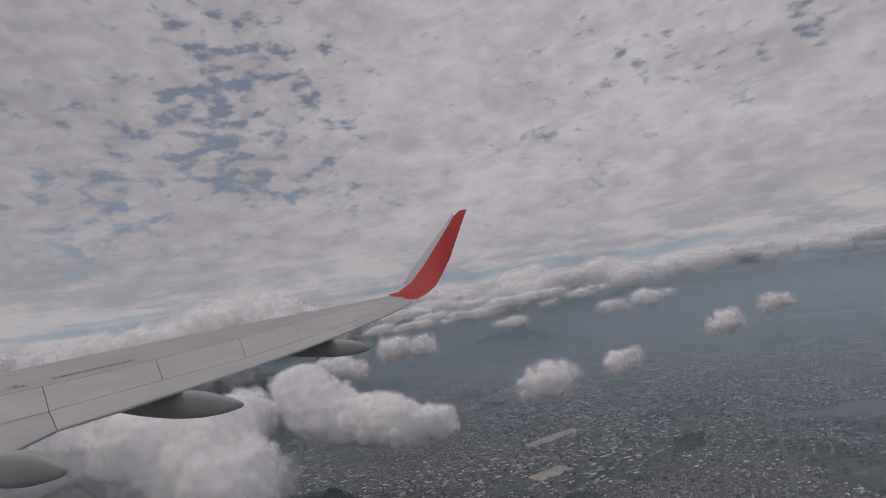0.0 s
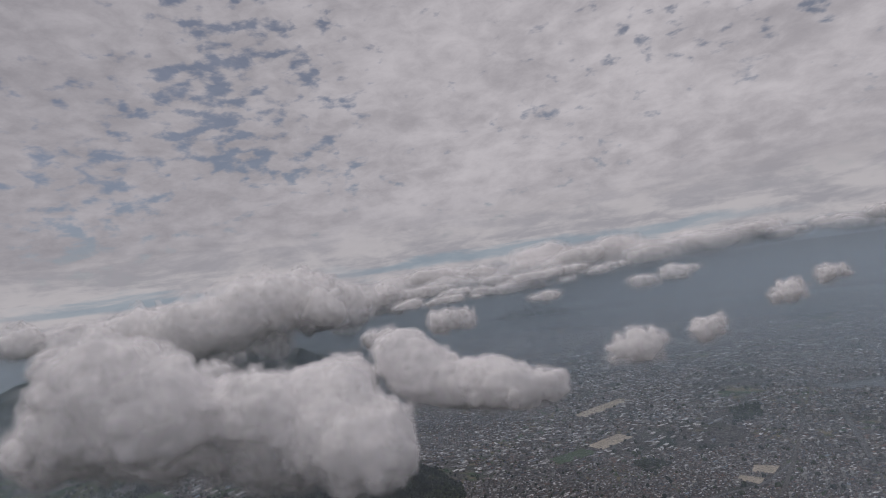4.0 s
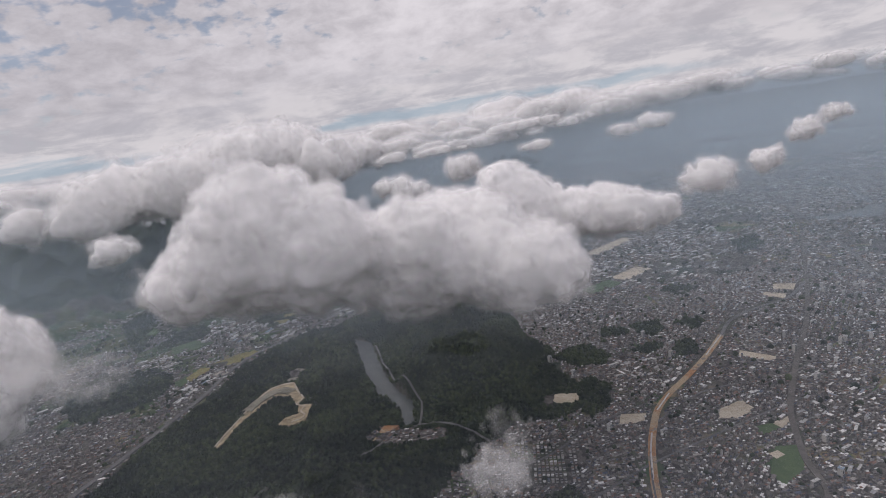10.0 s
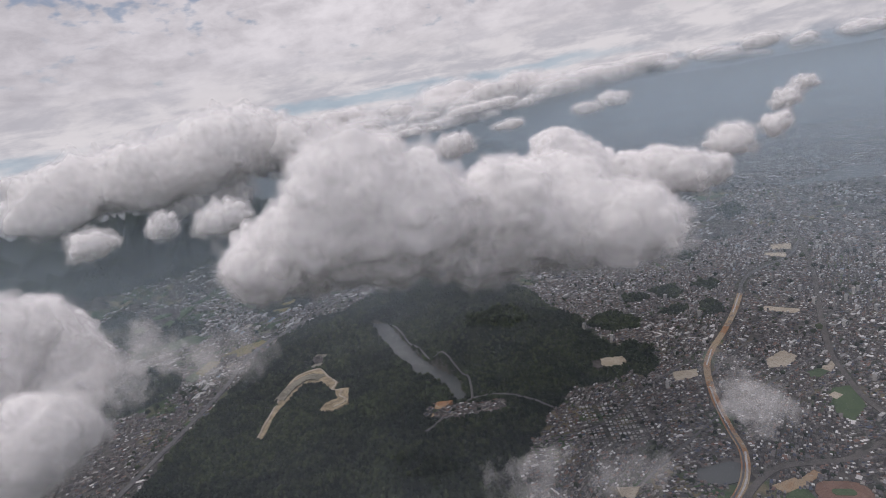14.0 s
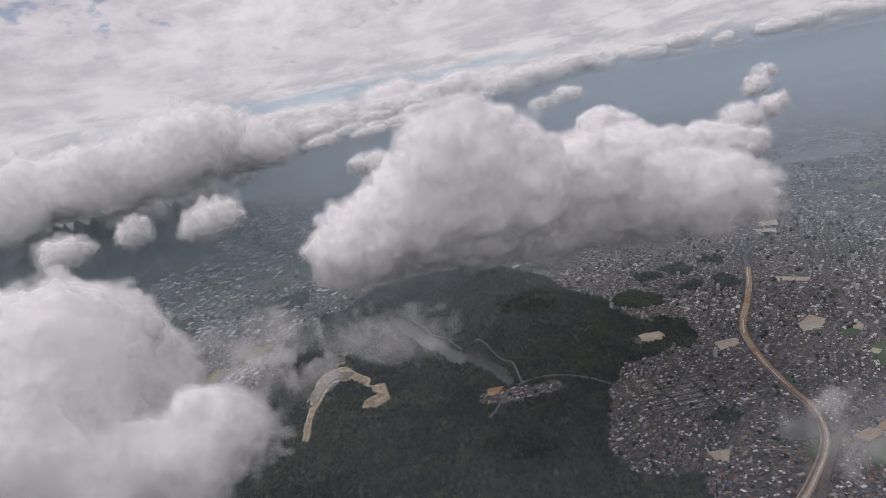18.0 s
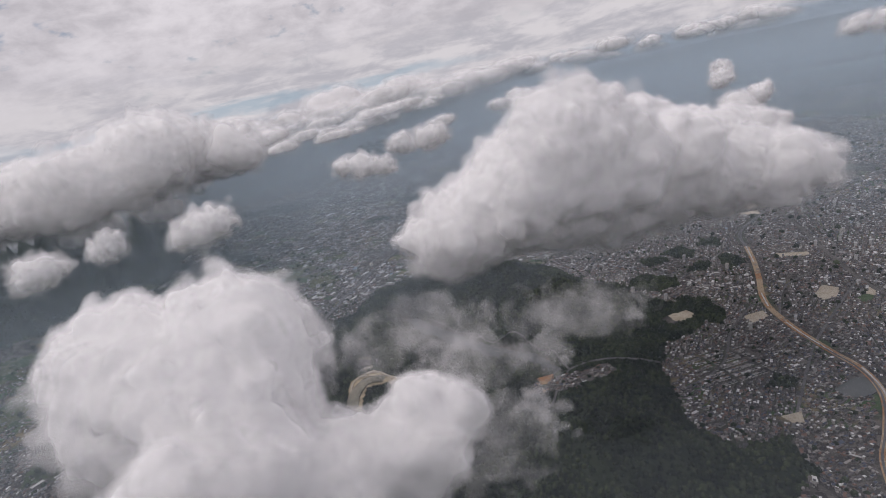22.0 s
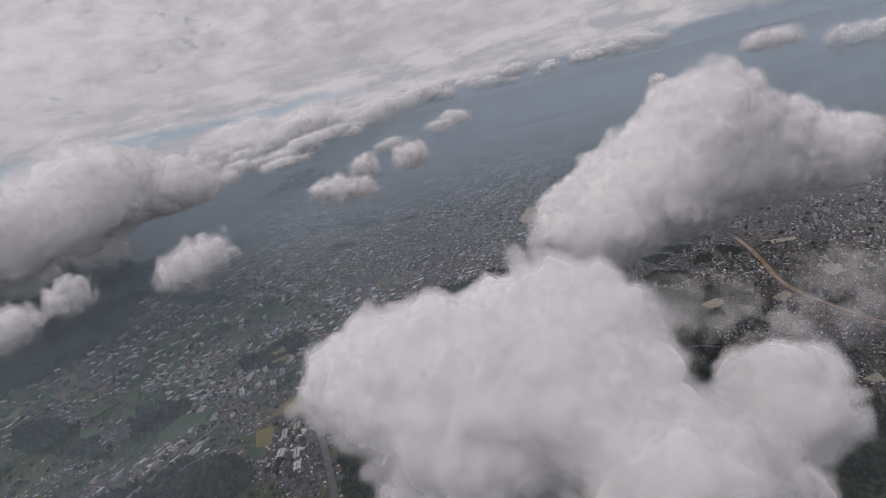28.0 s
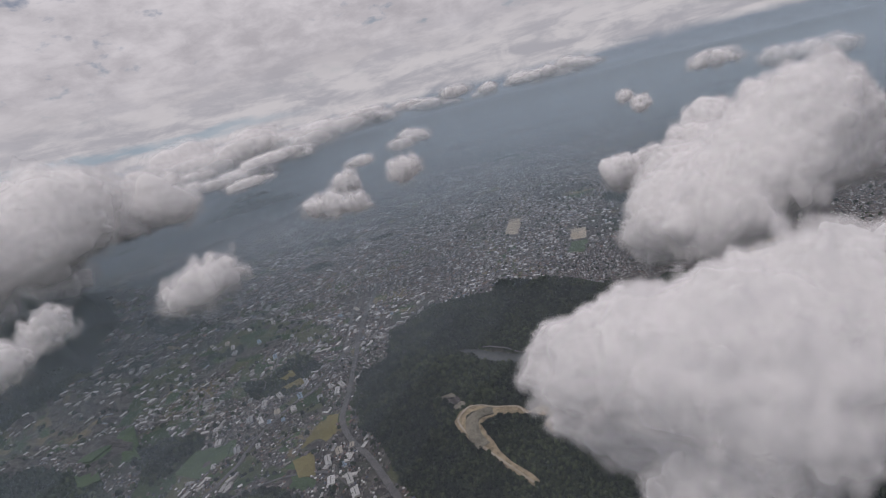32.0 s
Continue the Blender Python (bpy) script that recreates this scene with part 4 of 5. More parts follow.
settle(tall_kinds, [(0.37, 0.78), (0.385, 0.765), (0.397, 0.756), (0.378, 0.752), (0.35, 0.746), (0.359, 0.72), (0.337, 0.774), (0.349, 0.686), (0.241, 0.675), (0.272, 0.67), (0.266, 0.609), (0.428, 0.78), (0.402, 0.727), (0.065, 0.447), (0.071, 0.43), (0.04, 0.401), (0.014, 0.398), (0.302, 0.713), (0.051, 0.404)] + spots_in(0.16, 0.46, 0.52, 0.95, 60, 0.012) + spots_in(-0.15, 0.35, 0.34, 0.85, 26, 0.03) + spots_in(0.4, 0.8, 0.85, 1.2, 24, 0.02), 28, 12)
settle(hall_kinds, [(-0.627, 0.912), (-0.640, 0.885), (-0.652, 0.858), (-0.662, 0.835), (-0.612, 0.905), (-0.645, 0.910), (-0.665, 0.875)] + spots_in(-0.74, -0.50, 1.03, 1.16, 22, 0.016) + spots_in(-0.55, -0.30, 1.15, 1.45, 22, 0.025), 62, 6)

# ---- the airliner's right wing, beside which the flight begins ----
# points in metres of the aircraft, laid along the opening camera's sight lines at assumed depths, on its axes: right,
# up, back; PLANE brings them to the landscape's scale
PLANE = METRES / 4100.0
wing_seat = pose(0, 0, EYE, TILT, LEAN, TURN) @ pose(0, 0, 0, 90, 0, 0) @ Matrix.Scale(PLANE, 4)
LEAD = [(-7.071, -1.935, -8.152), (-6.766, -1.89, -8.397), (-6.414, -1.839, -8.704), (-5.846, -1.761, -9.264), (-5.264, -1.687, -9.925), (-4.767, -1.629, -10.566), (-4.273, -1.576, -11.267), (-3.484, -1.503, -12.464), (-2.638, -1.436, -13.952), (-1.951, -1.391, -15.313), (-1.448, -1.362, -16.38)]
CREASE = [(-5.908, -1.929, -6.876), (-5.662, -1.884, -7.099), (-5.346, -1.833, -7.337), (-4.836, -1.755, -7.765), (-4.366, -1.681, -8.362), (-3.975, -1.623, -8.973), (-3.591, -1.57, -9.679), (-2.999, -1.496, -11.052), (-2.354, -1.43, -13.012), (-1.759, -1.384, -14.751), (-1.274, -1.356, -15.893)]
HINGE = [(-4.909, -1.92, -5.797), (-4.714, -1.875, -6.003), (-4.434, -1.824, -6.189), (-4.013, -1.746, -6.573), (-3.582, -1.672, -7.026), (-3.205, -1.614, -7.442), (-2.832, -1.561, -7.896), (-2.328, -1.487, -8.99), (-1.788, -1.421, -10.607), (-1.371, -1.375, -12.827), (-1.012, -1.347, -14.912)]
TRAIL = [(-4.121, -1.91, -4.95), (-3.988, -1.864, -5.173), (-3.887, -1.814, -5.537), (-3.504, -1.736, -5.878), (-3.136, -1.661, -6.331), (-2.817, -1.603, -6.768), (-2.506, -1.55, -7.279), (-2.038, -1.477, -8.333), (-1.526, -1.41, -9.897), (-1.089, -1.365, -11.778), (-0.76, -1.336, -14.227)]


def skin(dark, light, rough=0.35):
    def c(t):
        p = place(t)
        streak = noise_of(t, vmaths(t, "MULTIPLY", p, (1.0, 1.0, 1.0)), 9.0, 5.0, 0.6)
        return blend(t, span(t, streak, 0.3, 0.7), dark, light)
    return c


wing_mat = surface("grey wing paint", skin((0.40, 0.40, 0.40), (0.47, 0.465, 0.46)), 0.38, specular=0.5)
spoiler_mat = surface("pale spoiler paint", skin((0.46, 0.455, 0.445), (0.54, 0.535, 0.52)), 0.42, specular=0.5)
seam_mat = surface("dark seams", skin((0.03, 0.03, 0.03), (0.06, 0.06, 0.06)), 0.7)
fairing_mat = surface("fairing paint", skin((0.36, 0.365, 0.36), (0.44, 0.44, 0.43)), 0.62, specular=0.3)
red_mat = surface("red winglet paint", skin((0.50, 0.030, 0.028), (0.60, 0.045, 0.040), 0.55), 0.55, specular=0.35)
metal_mat = surface("bare leading edge metal", skin((0.66, 0.66, 0.67), (0.76, 0.76, 0.77)), 0.45, metallic=0.85)
mark_mat = surface("dark stencil", skin((0.33, 0.33, 0.33), (0.39, 0.39, 0.39)), 0.6)
gold_mat = surface("amber hook paint", skin((0.45, 0.26, 0.05), (0.55, 0.33, 0.08)), 0.5)
wing = tagged(new("aircraft_wing"), "grey airliner wing with a red winglet, in flight", "wing")


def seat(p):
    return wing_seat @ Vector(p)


def slab(name, front, rear, first, last, thick, mat, gap=0.02, lift=0.0, label=""):
    """A wing panel between two lines that run outwards, from one station to another, with rounded-off rims."""
    f = [Vector(front[i]) for i in range(first, last + 1)]
    r = [Vector(rear[i]) for i in range(first, last + 1)]
    bm = bmesh.new()
    rings = []
    for k, (a, b) in enumerate(zip(f, r)):
        d = (b - a).normalized()
        run = (f[-1] - f[0]).normalized()
        end = run * gap if k == 0 else (-run * gap if k == len(f) - 1 else Vector())
        a, b = a + d * gap + end, b - d * gap + end
        c = 0.012
        row = [a + Vector((0, lift - thick, 0)), a + Vector((0, lift - c, 0)), a + d * c + Vector((0, lift, 0)), (a + b) / 2 + Vector((0, lift + 0.012, 0)), b - d * c + Vector((0, lift, 0)), b + Vector((0, lift - c, 0)), b + Vector((0, lift - thick * 0.5, 0))]
        rings.append([bm.verts.new(seat(p)) for p in row])
    n = len(rings[0])
    for p, q in zip(rings, rings[1:]):
        for i in range(n):
            bm.faces.new((p[i], q[i], q[(i + 1) % n], p[(i + 1) % n]))
    bm.faces.new(rings[0][::-1])
    bm.faces.new(rings[-1])
    bmesh.ops.recalc_face_normals(bm, faces=bm.faces)
    return part(name, bm, mat, wing, label)


def hook_mark(at, size):
    """A small painted hook on the wing skin."""
    bm = bmesh.new()
    for off in (-0.06, 0.06):
        ring = []
        for j in range(7):
            w_ = math.pi * j / 6
            for rr in (1.0, 0.7):
                ring.append(Vector(at) + Vector((off + size * rr * math.cos(w_) * 0.6, 0.02, -size * rr * math.sin(w_) * 1.6)))
        vs = [bm.verts.new(seat(p)) for p in ring]
        for j in range(6):
            bm.faces.new((vs[2 * j], vs[2 * j + 1], vs[2 * j + 3], vs[2 * j + 2]))
    return part("hook_mark", bm, gold_mat, wing, "small amber painted hook marks")


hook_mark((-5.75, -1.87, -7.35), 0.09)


def lower(line, by):
    return [(x, y - by, z) for x, y, z in line]


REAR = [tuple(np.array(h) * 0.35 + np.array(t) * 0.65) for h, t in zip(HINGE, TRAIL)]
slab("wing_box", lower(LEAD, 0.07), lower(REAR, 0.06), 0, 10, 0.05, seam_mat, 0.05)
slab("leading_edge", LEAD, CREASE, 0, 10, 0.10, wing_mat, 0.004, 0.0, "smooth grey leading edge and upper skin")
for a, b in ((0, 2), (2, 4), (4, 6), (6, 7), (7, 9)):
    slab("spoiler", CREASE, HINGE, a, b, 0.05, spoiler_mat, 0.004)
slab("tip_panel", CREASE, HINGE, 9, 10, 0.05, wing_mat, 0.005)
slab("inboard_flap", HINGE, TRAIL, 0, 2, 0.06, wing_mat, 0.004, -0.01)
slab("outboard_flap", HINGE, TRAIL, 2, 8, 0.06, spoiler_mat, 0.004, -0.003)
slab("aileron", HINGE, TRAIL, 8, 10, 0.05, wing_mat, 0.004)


def fairing(front, mid, tip, girth):
    """A long canoe-shaped flap track fairing under the trailing edge."""
    a, m, b = Vector(front), Vector(mid), Vector(tip)
    bm = bmesh.new()
    rings, steps, sides = [], 16, 14
    for i in range(steps + 1):
        k = i / steps
        c = a * (1 - k) ** 2 + (2 * m - (a + b) / 2) * 2 * k * (1 - k) + b * k * k
        d = (b - a).normalized()
        side = d.cross(Vector((0, 1, 0))).normalized()
        r = girth * max(0.03, math.sin(math.pi * (0.06 + 0.92 * k)) ** 0.8)
        rings.append([bm.verts.new(seat(c + side * (0.55 * r * math.copysign(abs(math.cos(w_)) ** 0.55, math.cos(w_))) + Vector((0, r * math.copysign(abs(math.sin(w_)) ** 0.8, math.sin(w_)), 0)))) for w_ in (2 * math.pi * j / sides for j in range(sides))])
    for p, q in zip(rings, rings[1:]):
        for j in range(sides):
            f = bm.faces.new((p[j], q[j], q[(j + 1) % sides], p[(j + 1) % sides]))
            f.smooth = True
    bm.faces.new(rings[0][::-1])
    bm.faces.new(rings[-1])
    bmesh.ops.recalc_face_normals(bm, faces=bm.faces)
    return part("flap_fairing", bm, fairing_mat, wing, "grey canoe-shaped flap track fairing")


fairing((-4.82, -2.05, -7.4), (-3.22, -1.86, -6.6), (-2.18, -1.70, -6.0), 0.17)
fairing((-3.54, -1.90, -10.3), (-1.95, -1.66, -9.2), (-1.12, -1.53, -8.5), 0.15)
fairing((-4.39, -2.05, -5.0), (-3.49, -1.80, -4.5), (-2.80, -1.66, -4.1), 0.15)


def blade(name, front, rear, thick, mat, label):
    """A curved upright blade between its front and rear edges."""
    bm = bmesh.new()
    half = Vector((0.35, 0.0, 1.0)).normalized() * thick * 0.12
    for side in (1, -1):
        rows = []
        for f, r in zip(front, rear):
            f, r = Vector(f), Vector(r)
            rows.append([bm.verts.new(seat(f.lerp(r, u) + side * half * w)) for u, w in ((0.0, 0.0), (0.04, 0.6), (0.3, 1.0), (0.65, 0.7), (1.0, 0.05))])
        for p, q in zip(rows, rows[1:]):
            for i in range(4):
                loop = (p[i], p[i + 1], q[i + 1], q[i])
                bm.faces.new(loop if side > 0 else loop[::-1]).smooth = True
    return part(name, bm, mat, wing, label)


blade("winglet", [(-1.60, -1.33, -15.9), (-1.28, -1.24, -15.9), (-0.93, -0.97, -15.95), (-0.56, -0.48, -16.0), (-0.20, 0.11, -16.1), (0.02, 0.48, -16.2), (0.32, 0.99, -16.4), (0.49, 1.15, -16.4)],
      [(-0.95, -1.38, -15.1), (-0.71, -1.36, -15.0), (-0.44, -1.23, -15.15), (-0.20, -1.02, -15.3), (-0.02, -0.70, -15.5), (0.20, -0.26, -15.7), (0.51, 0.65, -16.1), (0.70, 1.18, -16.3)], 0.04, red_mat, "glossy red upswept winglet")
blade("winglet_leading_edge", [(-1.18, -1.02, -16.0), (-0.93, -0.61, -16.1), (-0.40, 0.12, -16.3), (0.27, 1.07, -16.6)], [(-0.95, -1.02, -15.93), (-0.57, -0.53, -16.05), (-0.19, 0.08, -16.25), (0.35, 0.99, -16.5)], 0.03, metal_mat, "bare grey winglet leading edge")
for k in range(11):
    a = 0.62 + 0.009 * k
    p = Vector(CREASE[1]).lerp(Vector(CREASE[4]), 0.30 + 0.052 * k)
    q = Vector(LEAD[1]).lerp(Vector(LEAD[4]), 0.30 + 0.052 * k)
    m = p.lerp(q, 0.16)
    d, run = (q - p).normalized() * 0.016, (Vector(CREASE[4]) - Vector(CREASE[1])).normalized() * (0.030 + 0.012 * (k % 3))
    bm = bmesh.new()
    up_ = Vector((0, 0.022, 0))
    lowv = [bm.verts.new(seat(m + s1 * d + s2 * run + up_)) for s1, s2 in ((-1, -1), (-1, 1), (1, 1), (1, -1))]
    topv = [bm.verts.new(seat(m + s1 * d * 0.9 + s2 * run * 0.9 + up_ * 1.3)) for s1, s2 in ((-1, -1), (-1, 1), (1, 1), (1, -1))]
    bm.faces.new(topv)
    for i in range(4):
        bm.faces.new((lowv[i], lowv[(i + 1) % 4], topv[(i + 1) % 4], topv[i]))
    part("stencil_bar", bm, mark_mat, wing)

# ---- clouds ----
def contour(f, level, origin, step):
    """The surface where the field f falls to level (surface nets)."""
    s = f < level
    sx_, sy_, sz_ = s.shape
    mixed = np.zeros((sx_ - 1, sy_ - 1, sz_ - 1), dtype=np.int8)
    corners = [(i, j, k) for i in (0, 1) for j in (0, 1) for k in (0, 1)]
    for i, j, k in corners:
        mixed += s[i:sx_ - 1 + i, j:sy_ - 1 + j, k:sz_ - 1 + k]
    act = (mixed > 0) & (mixed < 8)
    ci = np.argwhere(act)
    ids = -np.ones(act.shape, dtype=np.int64)
    ids[act] = np.arange(len(ci))
    acc, cnt = np.zeros((len(ci), 3)), np.zeros(len(ci))
    for ax in range(3):
        others = [o for o in range(3) if o != ax]
        for p in (0, 1):
            for q in (0, 1):
                lo = ci.copy()
                lo[:, others[0]] += p
                lo[:, others[1]] += q
                hi = lo.copy()
                hi[:, ax] += 1
                fa, fb = f[tuple(lo.T)], f[tuple(hi.T)]
                cross = (fa < level) != (fb < level)
                k = np.where(cross, (level - fa) / np.where(cross, fb - fa, 1), 0)
                pt = lo.astype(float)
                pt[:, ax] += k
                acc[cross] += pt[cross]
                cnt[cross] += 1
    verts = origin + acc / cnt[:, None] * step
    faces = []
    for ax in range(3):
        o1, o2 = [(1, 2), (2, 0), (0, 1)][ax]
        a = [slice(None)] * 3
        b = [slice(None)] * 3
        a[ax], b[ax] = slice(0, -1), slice(1, None)
        e = np.argwhere(s[tuple(a)] != s[tuple(b)])
        ok = (e[:, o1] > 0) & (e[:, o2] > 0) & (e[:, o1] < s.shape[o1] - 1) & (e[:, o2] < s.shape[o2] - 1)
        e = e[ok]
        quad = []
        for d1, d2 in ((-1, -1), (0, -1), (0, 0), (-1, 0)):
            g = e.copy()
            g[:, o1] += d1
            g[:, o2] += d2
            quad.append(ids[tuple(g.T)])
        quad = np.stack(quad, 1)
        flip = ~s[tuple(e.T)]
        quad[flip] = quad[flip][:, ::-1]
        faces.append(quad)
    return verts, np.concatenate(faces)


def largest(v, q):
    """The largest connected piece of a surface."""
    lab = np.arange(len(v))
    while True:
        low = lab.copy()
        np.minimum.at(low, q.ravel(), np.repeat(lab[q].min(1), 4))
        low = low[low]
        if (low == lab).all():
            break
        lab = low
    keep = lab == np.bincount(lab).argmax()
    return v[keep], (np.cumsum(keep) - 1)[q[keep[q[:, 0]]]]


def cloud(label, blobs, base, shells, detail=26, rough=0.30, seed=0, group="cumulus clouds", squash=1.12, lobes=6, whole=False):
    """A heaped cloud grown round a few lobes, flat below, with a thinning fringe. shells: (how far out, material)."""
    pick = np.random.default_rng(seed + 400)
    heads = []
    for x, y, z, r in blobs:
        heads.append((x, y, z, r * 0.90))
        for _ in range(lobes):
            turn, lift = pick.uniform(0, 2 * math.pi), pick.uniform(-0.25, 1.0)
            flat_ = math.sqrt(1 - min(1, lift * lift))
            k = pick.uniform(0.30, 0.52)
            reach = (1.0 - k * 0.72) * r
            heads.append((x + reach * flat_ * math.cos(turn), y + reach * flat_ * math.sin(turn), z + reach * lift / squash, k * r))
    b = np.array(heads) * U
    r_mean = float(np.mean([q[3] for q in blobs])) * U
    step = float(np.max(b[:, 3])) / detail * 2
    pad = r_mean * 0.8
    lo, hi = (b[:, :3] - b[:, 3:]).min(0) - pad, (b[:, :3] + b[:, 3:]).max(0) + pad
    dims = np.minimum(np.ceil((hi - lo) / step).astype(int) + 2, 420)
    ax = [lo[i] + np.arange(dims[i]) * step for i in range(3)]
    k = 4.6 / r_mean
    acc = np.zeros(dims)
    for x, y, z, r in b:
        g = r + 1.3 * r_mean
        cut = [slice(max(0, int((c - g - lo[i]) / step)), int((c + g - lo[i]) / step) + 2) for i, c in enumerate((x, y, z))]
        px, py, pz = ax[0][cut[0], None, None], ax[1][None, cut[1], None], ax[2][None, None, cut[2]]
        d = np.sqrt((px - x) ** 2 + (py - y) ** 2 + ((pz - z) * squash) ** 2) - r
        acc[tuple(cut)] += np.exp(np.clip(-k * d, -40, 40))
    d = -np.log(np.maximum(acc, 1e-6)).ravel() / k
    P = np.stack(np.meshgrid(*ax, indexing="ij"), -1).reshape(-1, 3)
    near = np.abs(d) < r_mean * (0.45 + 0.9 * rough)
    q = P[near] / r_mean
    bump, amp, fr = np.zeros(len(q)), 0.9, 1.3
    for o in range(6):
        if r_mean / fr < 3.2 * step:
            break
        bump += amp * (np.sqrt(value_noise(q * fr + 17.3 * seed + 5 * o, seed * 10 + o) ** 2 + 0.02) - 0.32)
        amp, fr = amp * 0.62, fr * 2.05
    d[near] -= bump * rough * r_mean * 1.6
    under = base * U - P[:, 2]
    under[near] += 0.12 * r_mean * value_noise(q * 1.7, seed + 77)
    h = 0.35 * r_mean
    m = np.clip(0.5 + 0.5 * (d - under) / h, 0, 1)
    d = under * (1 - m) + d * m + h * m * (1 - m)
    f = d.reshape(dims)
    for axis_ in (0, 1, 2):
        f = (np.roll(f, 1, axis_) + 2 * f + np.roll(f, -1, axis_)) / 4
    root = None
    for out, mat in shells:
        v, q4 = contour(f, out * r_mean, lo, step)
        if whole:
            v, q4 = largest(v, q4)
        me = mesh_of("cloud", v, q4, [cloud_mats[mat]], smooth=True)
        if root is None:
            root = tagged(new("cloud", me), label, "cloud", group)
        else:
            ob = new("fringe", me)
            ob.parent = root
    return root


FULL = ((-0.11, 0), (-0.088, 1), (-0.064, 2), (-0.038, 3), (-0.012, 4), (0.016, 4), (0.05, 5), (0.095, 6))
FAR = ((-0.12, 7), (-0.07, 1), (-0.02, 2), (0.04, 4), (0.11, 5))
PUFF = ((-0.26, 0), (-0.18, 1), (-0.10, 3), (-0.02, 4), (0.06, 4), (0.15, 5), (0.25, 6))
FLOCK = "flat row of far white clouds over the bay"
WISP = ((-0.40, 8), (-0.24, 8), (-0.10, 8), (0.04, 8), (0.20, 8))
cloud("large white heaped cloud with grey flat base", [(-0.4299, 0.4880, 0.2623, 0.0414), (-0.4097, 0.4588, 0.2929, 0.0321), (-0.3836, 0.4676, 0.2944, 0.0293), (-0.4843, 0.5068, 0.2420, 0.0291), (-0.2795, 0.4738, 0.2629, 0.0247), (-0.4419, 0.5545, 0.2227, 0.0348), (-0.3958, 0.5349, 0.2352, 0.0431), (-0.2872, 0.5306, 0.2152, 0.0448), (-0.2281, 0.4945, 0.2456, 0.0324), (-0.1934, 0.4428, 0.2186, 0.0228), (-0.2229, 0.4813, 0.2281, 0.0359), (-0.1780, 0.4327, 0.2159, 0.0155), (-0.2125, 0.5580, 0.1879, 0.0328), (-0.2037, 0.4567, 0.2196, 0.0262), (-0.3668, 0.5084, 0.2381, 0.0412), (-0.2361, 0.6107, 0.2399, 0.0296), (-0.3122, 0.5514, 0.2127, 0.0437), (-0.2480, 0.5113, 0.2288, 0.0488), (-0.3555, 0.4606, 0.2606, 0.0323), (-0.3444, 0.5363, 0.2271, 0.0367), (-0.2056, 0.4809, 0.2141, 0.0278), (-0.3620, 0.4603, 0.2780, 0.0286), (-0.3532, 0.5845, 0.2272, 0.0326), (-0.2059, 0.5185, 0.2001, 0.0290), (-0.2781, 0.5669, 0.1773, 0.0257), (-0.3856, 0.4860, 0.2746, 0.0375)], 0.155, FULL, 58, 0.31, seed=1, lobes=9, whole=True)
cloud("white heaped cloud behind the large one", [(-0.1680, 0.6088, 0.2601, 0.0294), (-0.1497, 0.6078, 0.2415, 0.0341), (-0.0649, 0.5522, 0.2279, 0.0216), (-0.1192, 0.7598, 0.1929, 0.0318), (-0.0228, 0.5551, 0.2202, 0.0124), (-0.0293, 0.6642, 0.1940, 0.0170), (-0.1025, 0.5929, 0.2272, 0.0248), (-0.0752, 0.5642, 0.2288, 0.0221), (-0.1267, 0.5926, 0.2314, 0.0291), (-0.0395, 0.6682, 0.1972, 0.0172), (-0.0926, 0.5716, 0.2297, 0.0217), (-0.0492, 0.5459, 0.2247, 0.0176), (-0.0933, 0.7247, 0.2090, 0.0177)], 0.16, FULL, 44, 0.30, seed=2, lobes=9)
cloud("near white cumulus cloud with soft ragged edges", [(-0.6464, 0.4250, 0.2529, 0.0258), (-0.6458, 0.3915, 0.2213, 0.0189), (-0.6457, 0.4433, 0.2472, 0.0267), (-0.6599, 0.4804, 0.2252, 0.0385), (-0.6995, 0.4771, 0.2487, 0.0247), (-0.6919, 0.4224, 0.2445, 0.0357), (-0.6443, 0.3939, 0.2648, 0.0171), (-0.6545, 0.4908, 0.1942, 0.0405), (-0.6966, 0.4358, 0.1932, 0.0306), (-0.6671, 0.3809, 0.2518, 0.0211), (-0.6721, 0.3412, 0.2309, 0.0259), (-0.6462, 0.4096, 0.2645, 0.0189), (-0.5873, 0.3407, 0.2155, 0.0133), (-0.6056, 0.3551, 0.2027, 0.0196), (-0.6239, 0.4033, 0.1915, 0.0117), (-0.6470, 0.4618, 0.1750, 0.0330), (-0.6520, 0.5452, 0.2063, 0.0195), (-0.5859, 0.3572, 0.2106, 0.0109), (-0.6494, 0.4070, 0.2301, 0.0279), (-0.6334, 0.3862, 0.2514, 0.0118), (-0.6375, 0.3462, 0.2124, 0.0199), (-0.6811, 0.4256, 0.2442, 0.0358), (-0.7031, 0.4442, 0.2558, 0.0260), (-0.6563, 0.3957, 0.2635, 0.0229)], 0.12, FULL, 58, 0.30, seed=3, lobes=9, whole=True)
